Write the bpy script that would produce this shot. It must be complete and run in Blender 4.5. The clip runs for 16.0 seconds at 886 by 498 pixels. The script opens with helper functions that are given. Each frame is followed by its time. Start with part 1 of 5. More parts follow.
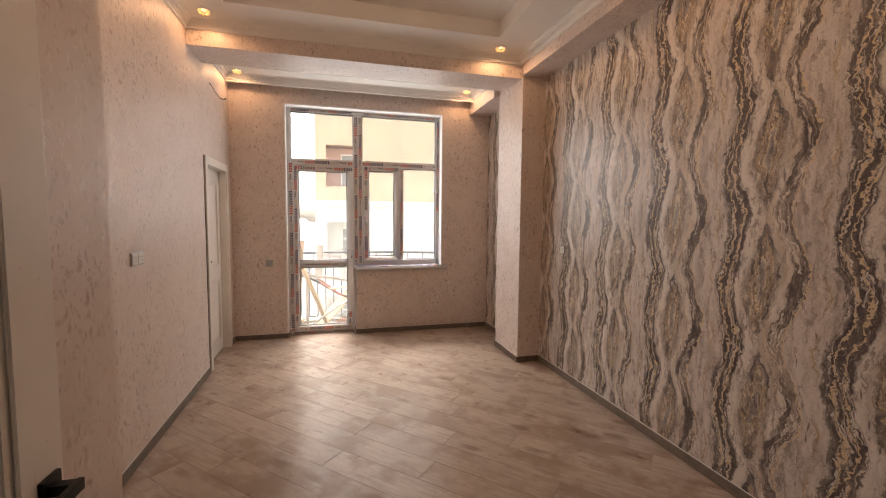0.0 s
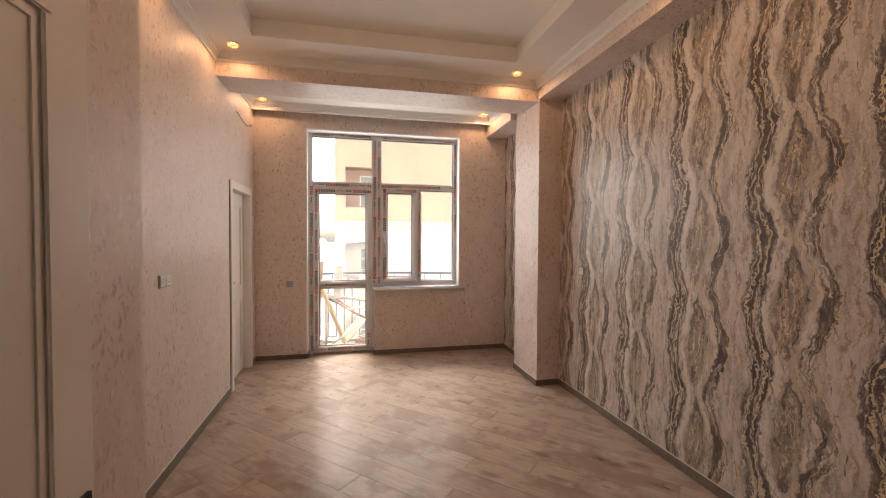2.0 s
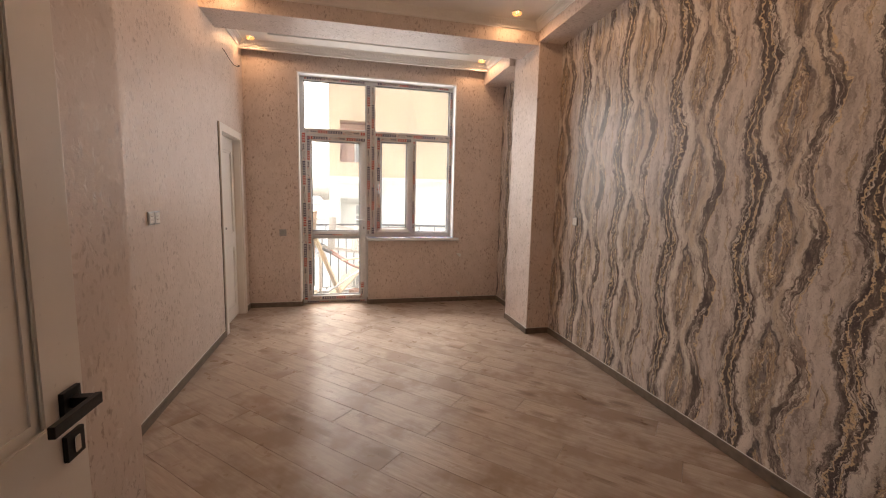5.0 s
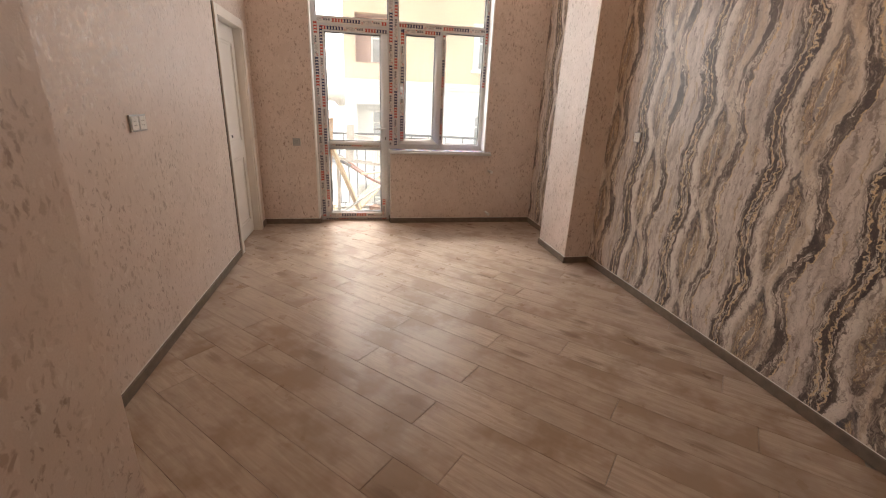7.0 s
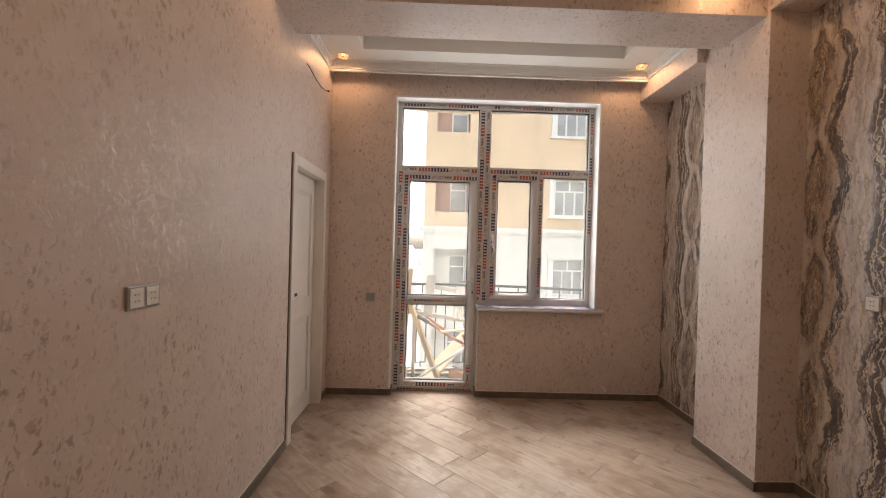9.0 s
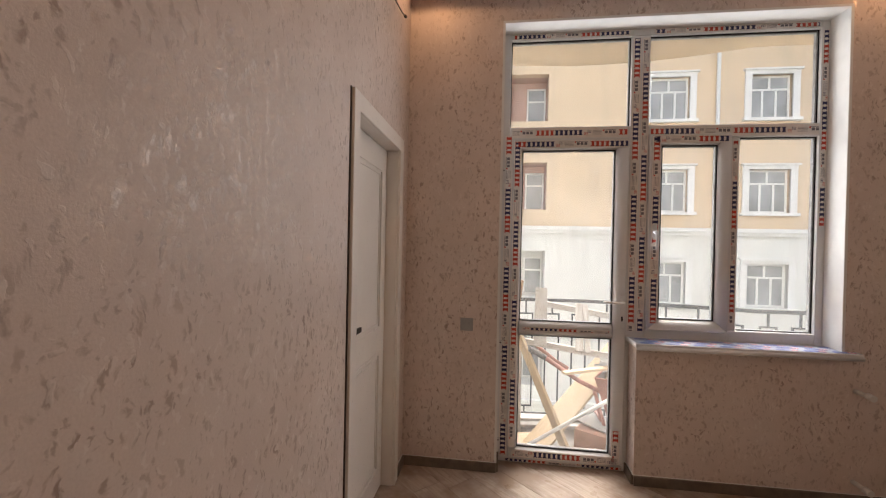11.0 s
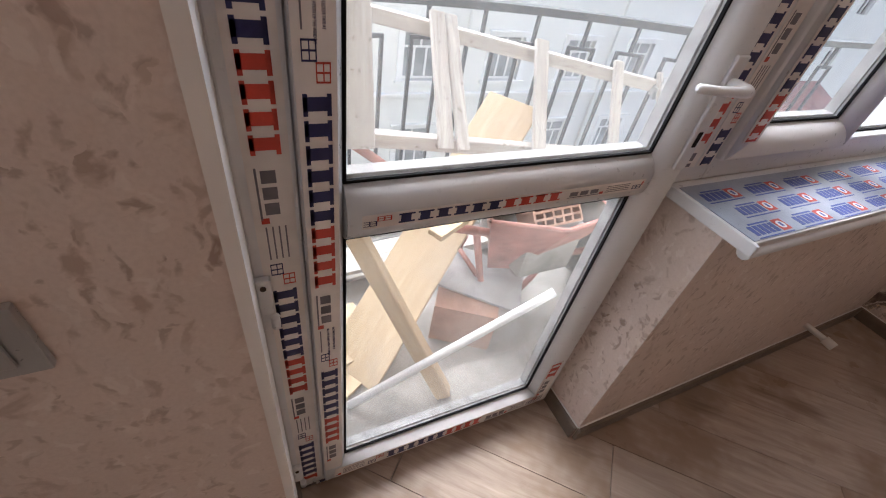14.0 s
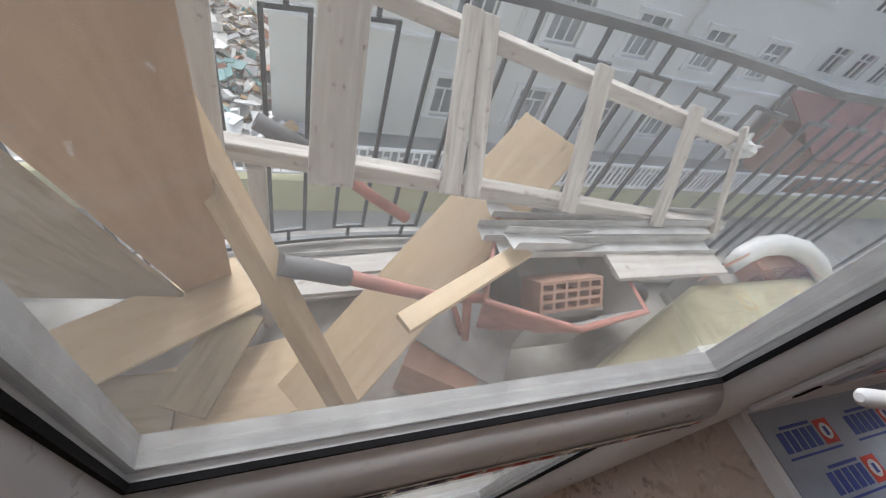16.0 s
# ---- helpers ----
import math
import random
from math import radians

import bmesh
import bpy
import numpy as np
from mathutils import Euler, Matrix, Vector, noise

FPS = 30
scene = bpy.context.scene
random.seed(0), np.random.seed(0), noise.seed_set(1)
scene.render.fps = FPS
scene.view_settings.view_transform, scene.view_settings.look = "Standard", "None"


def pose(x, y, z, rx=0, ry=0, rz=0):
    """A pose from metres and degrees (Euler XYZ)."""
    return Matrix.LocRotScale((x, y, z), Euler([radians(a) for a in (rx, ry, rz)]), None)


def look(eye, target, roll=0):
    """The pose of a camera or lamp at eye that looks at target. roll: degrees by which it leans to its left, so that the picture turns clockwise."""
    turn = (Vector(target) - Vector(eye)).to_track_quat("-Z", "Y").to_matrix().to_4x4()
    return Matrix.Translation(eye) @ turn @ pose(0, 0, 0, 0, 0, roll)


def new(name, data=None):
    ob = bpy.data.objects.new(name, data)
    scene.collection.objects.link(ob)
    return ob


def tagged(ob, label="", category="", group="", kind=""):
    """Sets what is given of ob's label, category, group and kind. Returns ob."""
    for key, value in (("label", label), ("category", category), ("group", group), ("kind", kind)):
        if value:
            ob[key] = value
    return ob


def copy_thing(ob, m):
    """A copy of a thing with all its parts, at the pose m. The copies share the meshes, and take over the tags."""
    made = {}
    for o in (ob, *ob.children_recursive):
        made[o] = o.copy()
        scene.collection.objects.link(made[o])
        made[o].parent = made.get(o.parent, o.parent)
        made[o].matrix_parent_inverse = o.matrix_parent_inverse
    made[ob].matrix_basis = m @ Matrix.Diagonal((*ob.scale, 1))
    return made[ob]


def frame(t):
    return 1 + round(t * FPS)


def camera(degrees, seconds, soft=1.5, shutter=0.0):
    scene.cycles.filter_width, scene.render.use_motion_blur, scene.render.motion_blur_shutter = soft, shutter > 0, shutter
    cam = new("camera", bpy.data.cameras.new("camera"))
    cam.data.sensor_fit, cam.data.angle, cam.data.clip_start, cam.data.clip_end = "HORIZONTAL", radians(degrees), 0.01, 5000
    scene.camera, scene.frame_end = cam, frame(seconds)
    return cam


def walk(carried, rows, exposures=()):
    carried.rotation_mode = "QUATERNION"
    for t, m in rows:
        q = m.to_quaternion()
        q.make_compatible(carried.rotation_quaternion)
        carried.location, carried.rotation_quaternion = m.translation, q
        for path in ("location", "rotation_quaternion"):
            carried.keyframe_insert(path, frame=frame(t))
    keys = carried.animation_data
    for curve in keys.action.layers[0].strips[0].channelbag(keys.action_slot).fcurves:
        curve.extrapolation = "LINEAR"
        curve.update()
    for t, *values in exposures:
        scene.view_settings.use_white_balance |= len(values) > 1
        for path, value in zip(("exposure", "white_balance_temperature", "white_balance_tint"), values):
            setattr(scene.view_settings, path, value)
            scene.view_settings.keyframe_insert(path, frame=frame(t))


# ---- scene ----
cam = camera(93.5, 16.0, soft=1.1)
PATH = [
    (0, (1.155, -5.474, 1.51), (1.67, -3.546, 1.365), 0.5),
    (0.5, (1.159, -5.467, 1.503), (1.655, -3.534, 1.373), 0.4),
    (1, (1.156, -5.465, 1.507), (1.631, -3.526, 1.386), 0.5),
    (1.5, (1.15, -5.47, 1.514), (1.6, -3.525, 1.405), 0.4),
    (2, (1.146, -5.486, 1.528), (1.581, -3.535, 1.476), 0.3),
    (2.5, (1.131, -5.485, 1.59), (1.552, -3.565, 1.961), 0.6),
    (3, (1.107, -5.476, 1.643), (1.52, -3.62, 2.262), 1.3),
    (3.5, (1.115, -5.469, 1.63), (1.545, -3.588, 2.157), 1.6),
    (4, (1.146, -5.488, 1.555), (1.591, -3.559, 1.837), 1.5),
    (4.5, (1.155, -5.486, 1.485), (1.609, -3.539, 1.524), 1.2),
    (5, (1.172, -5.49, 1.412), (1.626, -3.557, 1.171), 1.3),
    (5.2, (1.167, -5.484, 1.364), (1.623, -3.578, 0.968), 1.4),
    (7.3, (1.109, -4.872, 1.409), (1.437, -3.01, 0.756), 2.7),
    (7.5, (1.093, -4.771, 1.417), (1.366, -2.888, 0.802), 2.2),
    (8, (1.156, -4.565, 1.467), (1.292, -2.625, 1.001), 1.8),
    (8.2, (1.143, -4.478, 1.456), (1.25, -2.51, 1.114), 1.6),
    (10.3, (0.719, -3.139, 1.469), (0.653, -1.142, 1.556), 2.3),
    (10.5, (0.665, -3.007, 1.457), (0.567, -1.01, 1.457), 2.1),
    (11, (0.606, -2.698, 1.452), (0.341, -0.715, 1.435), 1.2),
    (11.5, (0.425, -2.256, 1.459), (0.243, -0.265, 1.422), 2.3),
    (12, (0.399, -1.881, 1.473), (0.247, 0.113, 1.427), 1.8),
    (12.5, (0.373, -1.467, 1.444), (0.261, 0.528, 1.364), 2.3),
    (13, (0.374, -1.029, 1.371), (0.528, 0.858, 0.728), 2.5),
    (13.5, (0.515, -0.67, 1.32), (0.842, 0.947, 0.188), 1.0),
    (13.6, (0.545, -0.603, 1.315), (0.943, 0.957, 0.129), 2.9),
    (14, (0.635, -0.325, 1.28), (1.43, 0.977, -0.013), 11.4),
    (14.5, (0.766, -0.07, 1.276), (1.659, 1.002, -0.156), 18.2),
    (15, (0.88, 0.054, 1.348), (1.645, 1.176, -0.12), 22.5),
    (15.5, (0.897, 0.081, 1.361), (1.638, 1.212, -0.113), 23.7),
    (16, (0.862, 0.07, 1.336), (1.566, 1.232, -0.132), 22.9),
]
walk(cam, [(t, look(eye, target, roll)) for t, eye, target, roll in PATH],
     exposures=[(0.0, 2.8, 6900, 14), (1.8, 2.8, 6900, 14), (2.8, 2.7, 7600, 16), (3.8, 2.68, 7600, 16), (5.0, 2.74, 6900, 14), (7.4, 2.9, 6750, 11), (8.2, 2.7, 6750, 11), (10.3, 2.28, 6750, 13), (11.5, 2.28, 6550, 13), (12.5, 2.18, 6350, 13),
                (13.1, 2.1, 6200, 13), (13.5, 2.42, 6000, 15), (14.2, 2.24, 5900, 12), (15.0, 1.66, 5850, 10), (16.0, 1.28, 5950, 11)])

# ---- world and light ----
world = bpy.data.worlds.new("sky")
scene.world = world
world.use_nodes = True
wn = world.node_tree.nodes
sky = wn.new("ShaderNodeTexSky")
sky.sky_type, sky.sun_disc = "NISHITA", False
sky.sun_elevation, sky.sun_rotation = radians(50), radians(0)
sky.air_density, sky.dust_density, sky.ozone_density = 1.0, 6.0, 1.0
wn["Background"].inputs["Strength"].default_value = 0.132
pale = wn.new("ShaderNodeHueSaturation")  # haze takes most of the blue
pale.inputs["Saturation"].default_value = 0.5
world.node_tree.links.new(sky.outputs[0], pale.inputs["Color"])
world.node_tree.links.new(pale.outputs[0], wn["Background"].inputs[0])

sun = new("sun", bpy.data.lights.new("sun", "SUN"))
sun.data.energy, sun.data.angle, sun.data.color = 0.30, radians(60), (1.0, 0.97, 0.93)
sun.rotation_euler = (radians(-40), 0, 0)

WARM = (1.0, 0.56, 0.28)


def lamp(name, place, watts, size, colour=WARM):
    ob = new(name, bpy.data.lights.new(name, "POINT"))
    ob.data.energy, ob.data.shadow_soft_size, ob.data.color = watts, size, colour
    ob.location = place
    return ob


SPOTS = [(0.20, -2.76), (0.20, -1.70), (2.72, -1.67), (2.72, -3.42), (0.16, -0.30), (2.83, -0.30)]
for sx, sy in SPOTS:
    spot = new("spot_light", bpy.data.lights.new("spot_light", "SPOT"))
    spot.data.energy, spot.data.shadow_soft_size, spot.data.color = 0.60, 0.03, WARM
    spot.data.spot_size, spot.data.spot_blend = radians(168), 0.25
    spot.location = (sx, sy, 3.098)
BULB = (1.69, -3.43, 2.87)
lamp("bulb_light", BULB, 1.0, 0.03, (1.0, 0.60, 0.36))

# added area lamp before the window and balcony door panes, topping up the sky's light
sky_in = new("window_fill", bpy.data.lights.new("window_fill", "AREA"))
sky_in.data.shape, sky_in.data.size, sky_in.data.size_y = "RECTANGLE", 1.86, 1.5
sky_in.data.energy, sky_in.data.color = 2.7, (0.93, 0.97, 1.0)
sky_in.location, sky_in.rotation_euler = (1.605, 0.12, 2.08), (radians(-90), 0, 0)

# ---- materials ----


class Mat:
    """A small node builder."""

    def __init__(self, name, rough=0.6, metal=0.0, spec=0.5):
        self.m = bpy.data.materials.new(name)
        self.m.use_nodes = True
        self.t = self.m.node_tree
        self.b = self.t.nodes["Principled BSDF"]
        self.b.inputs["Roughness"].default_value = rough
        self.b.inputs["Metallic"].default_value = metal
        self.b.inputs["Specular IOR Level"].default_value = spec
        self.co = None

    def put(self, sock, v):
        if isinstance(v, bpy.types.NodeSocket):
            self.t.links.new(v, sock)
        elif isinstance(v, (tuple, list)) and len(v) == 3 and sock.type == "RGBA":
            sock.default_value = (*v, 1)
        else:
            sock.default_value = v

    def node(self, kind, **ins):
        n = self.t.nodes.new(kind)
        for k, v in ins.items():
            self.put(n.inputs[k.replace("_", " ")], v)
        return n

    def coord(self, scale=(1, 1, 1), rot=(0, 0, 0), loc=(0, 0, 0), kind="Object"):
        c = self.t.nodes.new("ShaderNodeTexCoord")
        mp = self.node("ShaderNodeMapping", Scale=scale, Rotation=rot, Location=loc)
        self.t.links.new(c.outputs[kind], mp.inputs["Vector"])
        return mp.outputs[0]

    def noise(self, vec, scale, detail=4.0, rough=0.55, distort=0.0):
        return self.node("ShaderNodeTexNoise", Vector=vec, Scale=scale, Detail=detail, Roughness=rough, Distortion=distort).outputs[0]

    def math(self, op, a, b=0.0, c=0.0):
        n = self.t.nodes.new("ShaderNodeMath")
        n.operation = op
        for k, v in enumerate((a, b, c)):
            self.put(n.inputs[k], v)
        return n.outputs[0]

    def ramp(self, fac, stops, mode="LINEAR"):
        n = self.t.nodes.new("ShaderNodeValToRGB")
        n.color_ramp.interpolation = mode
        e = n.color_ramp.elements
        while len(e) < len(stops):
            e.new(0.5)
        for k, (p, c) in enumerate(stops):
            e[k].position = p
            e[k].color = (*c, 1) if isinstance(c, (tuple, list)) else (c, c, c, 1)
        self.put(n.inputs[0], fac)
        return n.outputs[0]

    def mix(self, fac, a, b, blend="MIX"):
        n = self.t.nodes.new("ShaderNodeMix")
        n.data_type, n.blend_type = "RGBA", blend
        self.put(n.inputs[0], fac), self.put(n.inputs[6], a), self.put(n.inputs[7], b)
        return n.outputs[2]

    def out(self, colour=None, rough=None, bump=None, height=0.002, strength=0.5):
        if colour is not None:
            self.put(self.b.inputs["Base Color"], colour)
        if rough is not None:
            self.put(self.b.inputs["Roughness"], rough)
        if bump is not None:
            n = self.node("ShaderNodeBump", Height=bump, Distance=height, Strength=strength)
            self.t.links.new(n.outputs[0], self.b.inputs["Normal"])
        return self.m


def painted(name, c, rough=0.5, var=0.08, scale=6.0, bump=0.15, metal=0.0, spec=0.5):
    m = Mat(name, rough, metal, spec)
    v = m.coord()
    n = m.noise(v, scale, 5)
    n2 = m.noise(v, scale * 14, 3)
    dark, light = tuple(x * (1 - var) for x in c), tuple(min(1, x * (1 + var)) for x in c)
    col = m.ramp(n, [(0.3, dark), (0.7, light)])
    r = m.ramp(n2, [(0.3, max(0.02, rough - 0.08)), (0.7, min(1, rough + 0.08))])
    return m.out(col, r, n2, 0.001, bump)


def wallpaper(name):
    m = Mat(name, 0.6)
    v = m.coord()

    def warp(src, scale, amount):
        n = m.node("ShaderNodeTexNoise", Vector=src, Scale=scale, Detail=3.0)
        add = m.t.nodes.new("ShaderNodeVectorMath")
        add.operation = "MULTIPLY_ADD"
        m.put(add.inputs[0], n.outputs[1]), m.put(add.inputs[1], (amount, amount, amount)), m.put(add.inputs[2], src)
        return add.outputs[0]

    w = warp(warp(v, 10.0, 0.09), 55.0, 0.030)

    def flakes(scale, lo, hi, squash, rot, at, keep):
        mp = m.node("ShaderNodeMapping", Vector=w, Scale=(1.0, 1.0, squash), Rotation=rot, Location=at)
        vo = m.node("ShaderNodeTexVoronoi", Vector=mp.outputs[0], Scale=scale, Randomness=1.0)
        sep = m.node("ShaderNodeSeparateColor", Color=vo.outputs["Color"])
        shape = m.ramp(vo.outputs["Distance"], [(lo, 1.0), (hi, 0.0)])
        return m.math("MULTIPLY", shape, m.ramp(sep.outputs[0], [(keep, 0.0), (keep + 0.06, 1.0)])), sep.outputs[1]

    dmask, tint = flakes(40.0, 0.22, 0.42, 0.42, (0.6, 0.6, 0.0), (0, 0, 0), 0.48)
    smask, _ = flakes(66.0, 0.20, 0.42, 0.40, (0.7, 0.5, 0.0), (5, 2, 7), 0.42)
    lmask, _ = flakes(52.0, 0.24, 0.36, 0.36, (-0.3, 0.25, 0.0), (3, 1, 2), 0.50)
    patch = m.ramp(m.noise(v, 2.6, 3), [(0.36, 0.35), (0.58, 1.0)])
    dmask = m.math("MULTIPLY", m.math("MAXIMUM", dmask, m.math("MULTIPLY", smask, 0.8)), patch)
    grain = m.noise(v, 190, 4)
    base = m.ramp(m.noise(v, 5, 5), [(0.3, (0.665, 0.57, 0.515)), (0.7, (0.75, 0.65, 0.595))])
    base = m.mix(m.ramp(grain, [(0.35, 0.35), (0.6, 0.0)]), base, (0.58, 0.48, 0.43))
    flake = m.ramp(tint, [(0.2, (0.28, 0.195, 0.15)), (0.8, (0.45, 0.345, 0.285))])
    m.put(m.b.inputs["Metallic"], m.math("MULTIPLY", dmask, 0.3))
    base = m.mix(m.math("MULTIPLY", dmask, 0.78), base, flake)
    base = m.mix(m.math("MULTIPLY", lmask, 0.38), base, (0.84, 0.77, 0.72))
    rough = m.mix(m.math("MAXIMUM", lmask, dmask), (0.52, 0.52, 0.52), (0.36, 0.36, 0.36))
    h = m.math("ADD", m.math("MULTIPLY", grain, 0.4), m.math("ADD", m.math("MULTIPLY", lmask, 0.22), m.math("MULTIPLY", dmask, -0.15)))
    return m.out(base, rough, h, 0.0016, 0.6)


def agate(name):
    """Onyx-patterned wallpaper: half-dropped chains of eyes, a dark veined band on one side, broken dark lenses on the other, pale bands between."""
    m = Mat(name, 0.45)
    v = m.coord()

    def shift(src, scale, amount, detail=3.0, rough=0.6):
        n = m.node("ShaderNodeTexNoise", Vector=src, Scale=scale, Detail=detail, Roughness=rough)
        sub = m.t.nodes.new("ShaderNodeVectorMath")
        sub.operation = "SUBTRACT"
        m.put(sub.inputs[0], n.outputs[1]), m.put(sub.inputs[1], (0.5, 0.5, 0.5))
        add = m.t.nodes.new("ShaderNodeVectorMath")
        add.operation = "MULTIPLY_ADD"
        m.put(add.inputs[0], sub.outputs[0]), m.put(add.inputs[1], amount), m.put(add.inputs[2], src)
        return add.outputs[0]

    big = shift(v, 2.6, (0.0, 0.05, 0.07))
    soft = shift(shift(big, 11.0, (0.0, 0.072, 0.08), 3.0), 42.0, (0.0, 0.034, 0.05), 4.0)
    ragged = shift(shift(big, 16.0, (0.0, 0.058, 0.10), 4.0), 60.0, (0.0, 0.040, 0.05), 4.0)
    P, H = 0.567, 0.66

    def lay(vec):
        """Signed distance from the chain, its size, the height between two eyes, lens coordinate, lens half-width, cosine and sine of the phase."""
        s = m.node("ShaderNodeSeparateXYZ", Vector=vec)
        q = m.math("ADD", m.math("DIVIDE", m.math("ADD", s.outputs[1], 2.705), P), 40.5)
        idx = m.math("FLOOR", q)
        d = m.math("MULTIPLY", m.math("SUBTRACT", m.math("FRACT", q), 0.5), P)
        ph = m.math("ADD", m.math("MULTIPLY", m.math("SUBTRACT", s.outputs[2], 1.86), 2 * math.pi / H), m.math("MULTIPLY", idx, math.pi))
        cs, sn = m.math("COSINE", ph), m.math("SINE", ph)
        d = m.math("ADD", d, m.math("MULTIPLY", sn, 0.016))
        ad = m.math("ABSOLUTE", d)
        zn = m.math("DIVIDE", m.math("ARCCOSINE", m.math("MULTIPLY", cs, 0.9999)), math.pi)
        lens = m.math("POWER", zn, 1.6)
        f = m.math("ADD", m.math("DIVIDE", ad, 0.092), lens)
        r = m.math("MAXIMUM", m.math("MULTIPLY", m.math("SUBTRACT", 1.0, lens), 0.092), 0.010)
        return d, ad, zn, f, r, cs, sn

    d, ad, zn, f, r, cs, sn = lay(soft)
    fr = lay(ragged)[3]
    W, L, T = (0.76, 0.71, 0.655), (0.61, 0.55, 0.495), (0.47, 0.40, 0.335)
    G, B, D = (0.58, 0.43, 0.25), (0.32, 0.26, 0.22), (0.058, 0.046, 0.050)
    left = m.math("GREATER_THAN", d, 0.0)
    right = m.math("SUBTRACT", 1.0, left)
    inside = m.ramp(f, [(0.97, 1.0), (1.0, 0.0)])
    out_ = m.math("SUBTRACT", 1.0, inside)
    clump = m.noise(m.node("ShaderNodeMapping", Vector=soft, Scale=(1.0, 16.0, 6.5)).outputs[0], 1.0, 6, 0.7)
    flow = m.noise(m.node("ShaderNodeMapping", Vector=soft, Scale=(1.0, 18.0, 3.0)).outputs[0], 1.0, 5, 0.65)
    streak = m.noise(m.node("ShaderNodeMapping", Vector=ragged, Scale=(1.0, 46.0, 8.0), Rotation=(0.10, 0, 0)).outputs[0], 1.0, 5, 0.7)
    mottle = m.noise(v, 34, 5, 0.7)
    speck = m.noise(v, 110, 3)

    # wide pale bands with a slow upright flow
    c = m.ramp(flow, [(0.30, (0.37, 0.315, 0.28)), (0.42, (0.55, 0.485, 0.445)), (0.55, (0.70, 0.635, 0.595)), (0.66, (0.58, 0.515, 0.47)), (0.78, (0.74, 0.685, 0.65))])
    md = m.math("SUBTRACT", P / 2, ad)
    rag = m.math("MULTIPLY", m.math("SUBTRACT", mottle, 0.5), 0.9)
    f2 = m.math("ADD", m.math("ADD", m.math("DIVIDE", md, 0.034), m.math("POWER", m.math("DIVIDE", m.math("SUBTRACT", 1.0, zn), 0.36), 1.5)), rag)
    small = m.ramp(m.math("MULTIPLY", f2, 0.8), [(0.0, (0.50, 0.42, 0.33)), (0.22, W), (0.32, G), (0.44, B), (0.54, (0.70, 0.57, 0.38)), (0.66, T), (0.8, L)])
    c = m.mix(m.ramp(m.math("MULTIPLY", f2, 0.8), [(0.60, 0.9), (0.82, 0.0)]), c, small)

    # the dark band on one side: its outer edge waves gently, its tone is clumpy
    RL = m.math("ADD", m.math("ADD", m.math("MULTIPLY", cs, 0.022), 0.245), m.math("MULTIPLY", m.math("SUBTRACT", mottle, 0.5), 0.02))
    g = m.math("DIVIDE", m.math("SUBTRACT", ad, r), m.math("SUBTRACT", RL, r))
    dark = m.ramp(clump, [(0.38, D), (0.51, (0.095, 0.074, 0.07)), (0.58, (0.22, 0.175, 0.15)), (0.66, (0.38, 0.32, 0.275)), (0.74, (0.52, 0.455, 0.40))])
    c = m.mix(m.math("MULTIPLY", m.ramp(g, [(0.28, 0.0), (0.34, 1.0), (0.84, 1.0), (1.06, 0.0)]), left), c, dark)
    c = m.mix(m.math("MULTIPLY", m.ramp(g, [(0.03, 0.0), (0.10, 1.0), (0.24, 1.0), (0.31, 0.0)]), left), c, m.ramp(flow, [(0.3, L), (0.5, W)]))
    # the other side: a tan ribbon, then a broken dark lens beside each eye
    RR = m.math("ADD", m.math("ADD", m.math("MULTIPLY", cs, 0.042), 0.182), m.math("MULTIPLY", m.math("SUBTRACT", mottle, 0.5), 0.02))
    h = m.math("DIVIDE", m.math("SUBTRACT", ad, r), m.math("SUBTRACT", RR, r))
    c = m.mix(m.math("MULTIPLY", m.ramp(h, [(0.9, 0.9), (2.1, 0.0)]), right), c, m.ramp(clump, [(0.35, (0.26, 0.215, 0.185)), (0.55, (0.44, 0.375, 0.325)), (0.7, (0.56, 0.49, 0.43))]))
    c = m.mix(m.math("MULTIPLY", m.math("MULTIPLY", m.ramp(h, [(0.38, 0.0), (0.46, 1.0), (0.93, 1.0), (1.0, 0.0)]), m.ramp(zn, [(0.42, 1.0), (0.72, 0.15)])), right), c, m.ramp(clump, [(0.32, D), (0.48, (0.13, 0.10, 0.088)), (0.60, (0.33, 0.27, 0.23)), (0.7, (0.5, 0.43, 0.37))]))
    c = m.mix(m.math("MULTIPLY", m.ramp(h, [(0.02, 0.0), (0.08, 1.0), (0.32, 1.0), (0.42, 0.0)]), right), c, m.ramp(flow, [(0.3, T), (0.46, (0.62, 0.53, 0.435)), (0.6, W)]))
    # upright dark and pale slivers crowd the dark parts
    bands = m.math("MAXIMUM", m.math("MULTIPLY", m.ramp(g, [(0.28, 0.0), (0.36, 1.0), (0.98, 1.0), (1.16, 0.0)]), left), m.math("MULTIPLY", m.ramp(h, [(0.38, 0.0), (0.46, 1.0), (1.3, 0.7), (1.8, 0.0)]), right))
    c = m.mix(m.math("MULTIPLY", m.ramp(streak, [(0.38, 0.95), (0.48, 0.0)]), bands), c, D)
    c = m.mix(m.math("MULTIPLY", m.ramp(streak, [(0.56, 0.0), (0.64, 0.8)]), bands), c, (0.50, 0.44, 0.39))

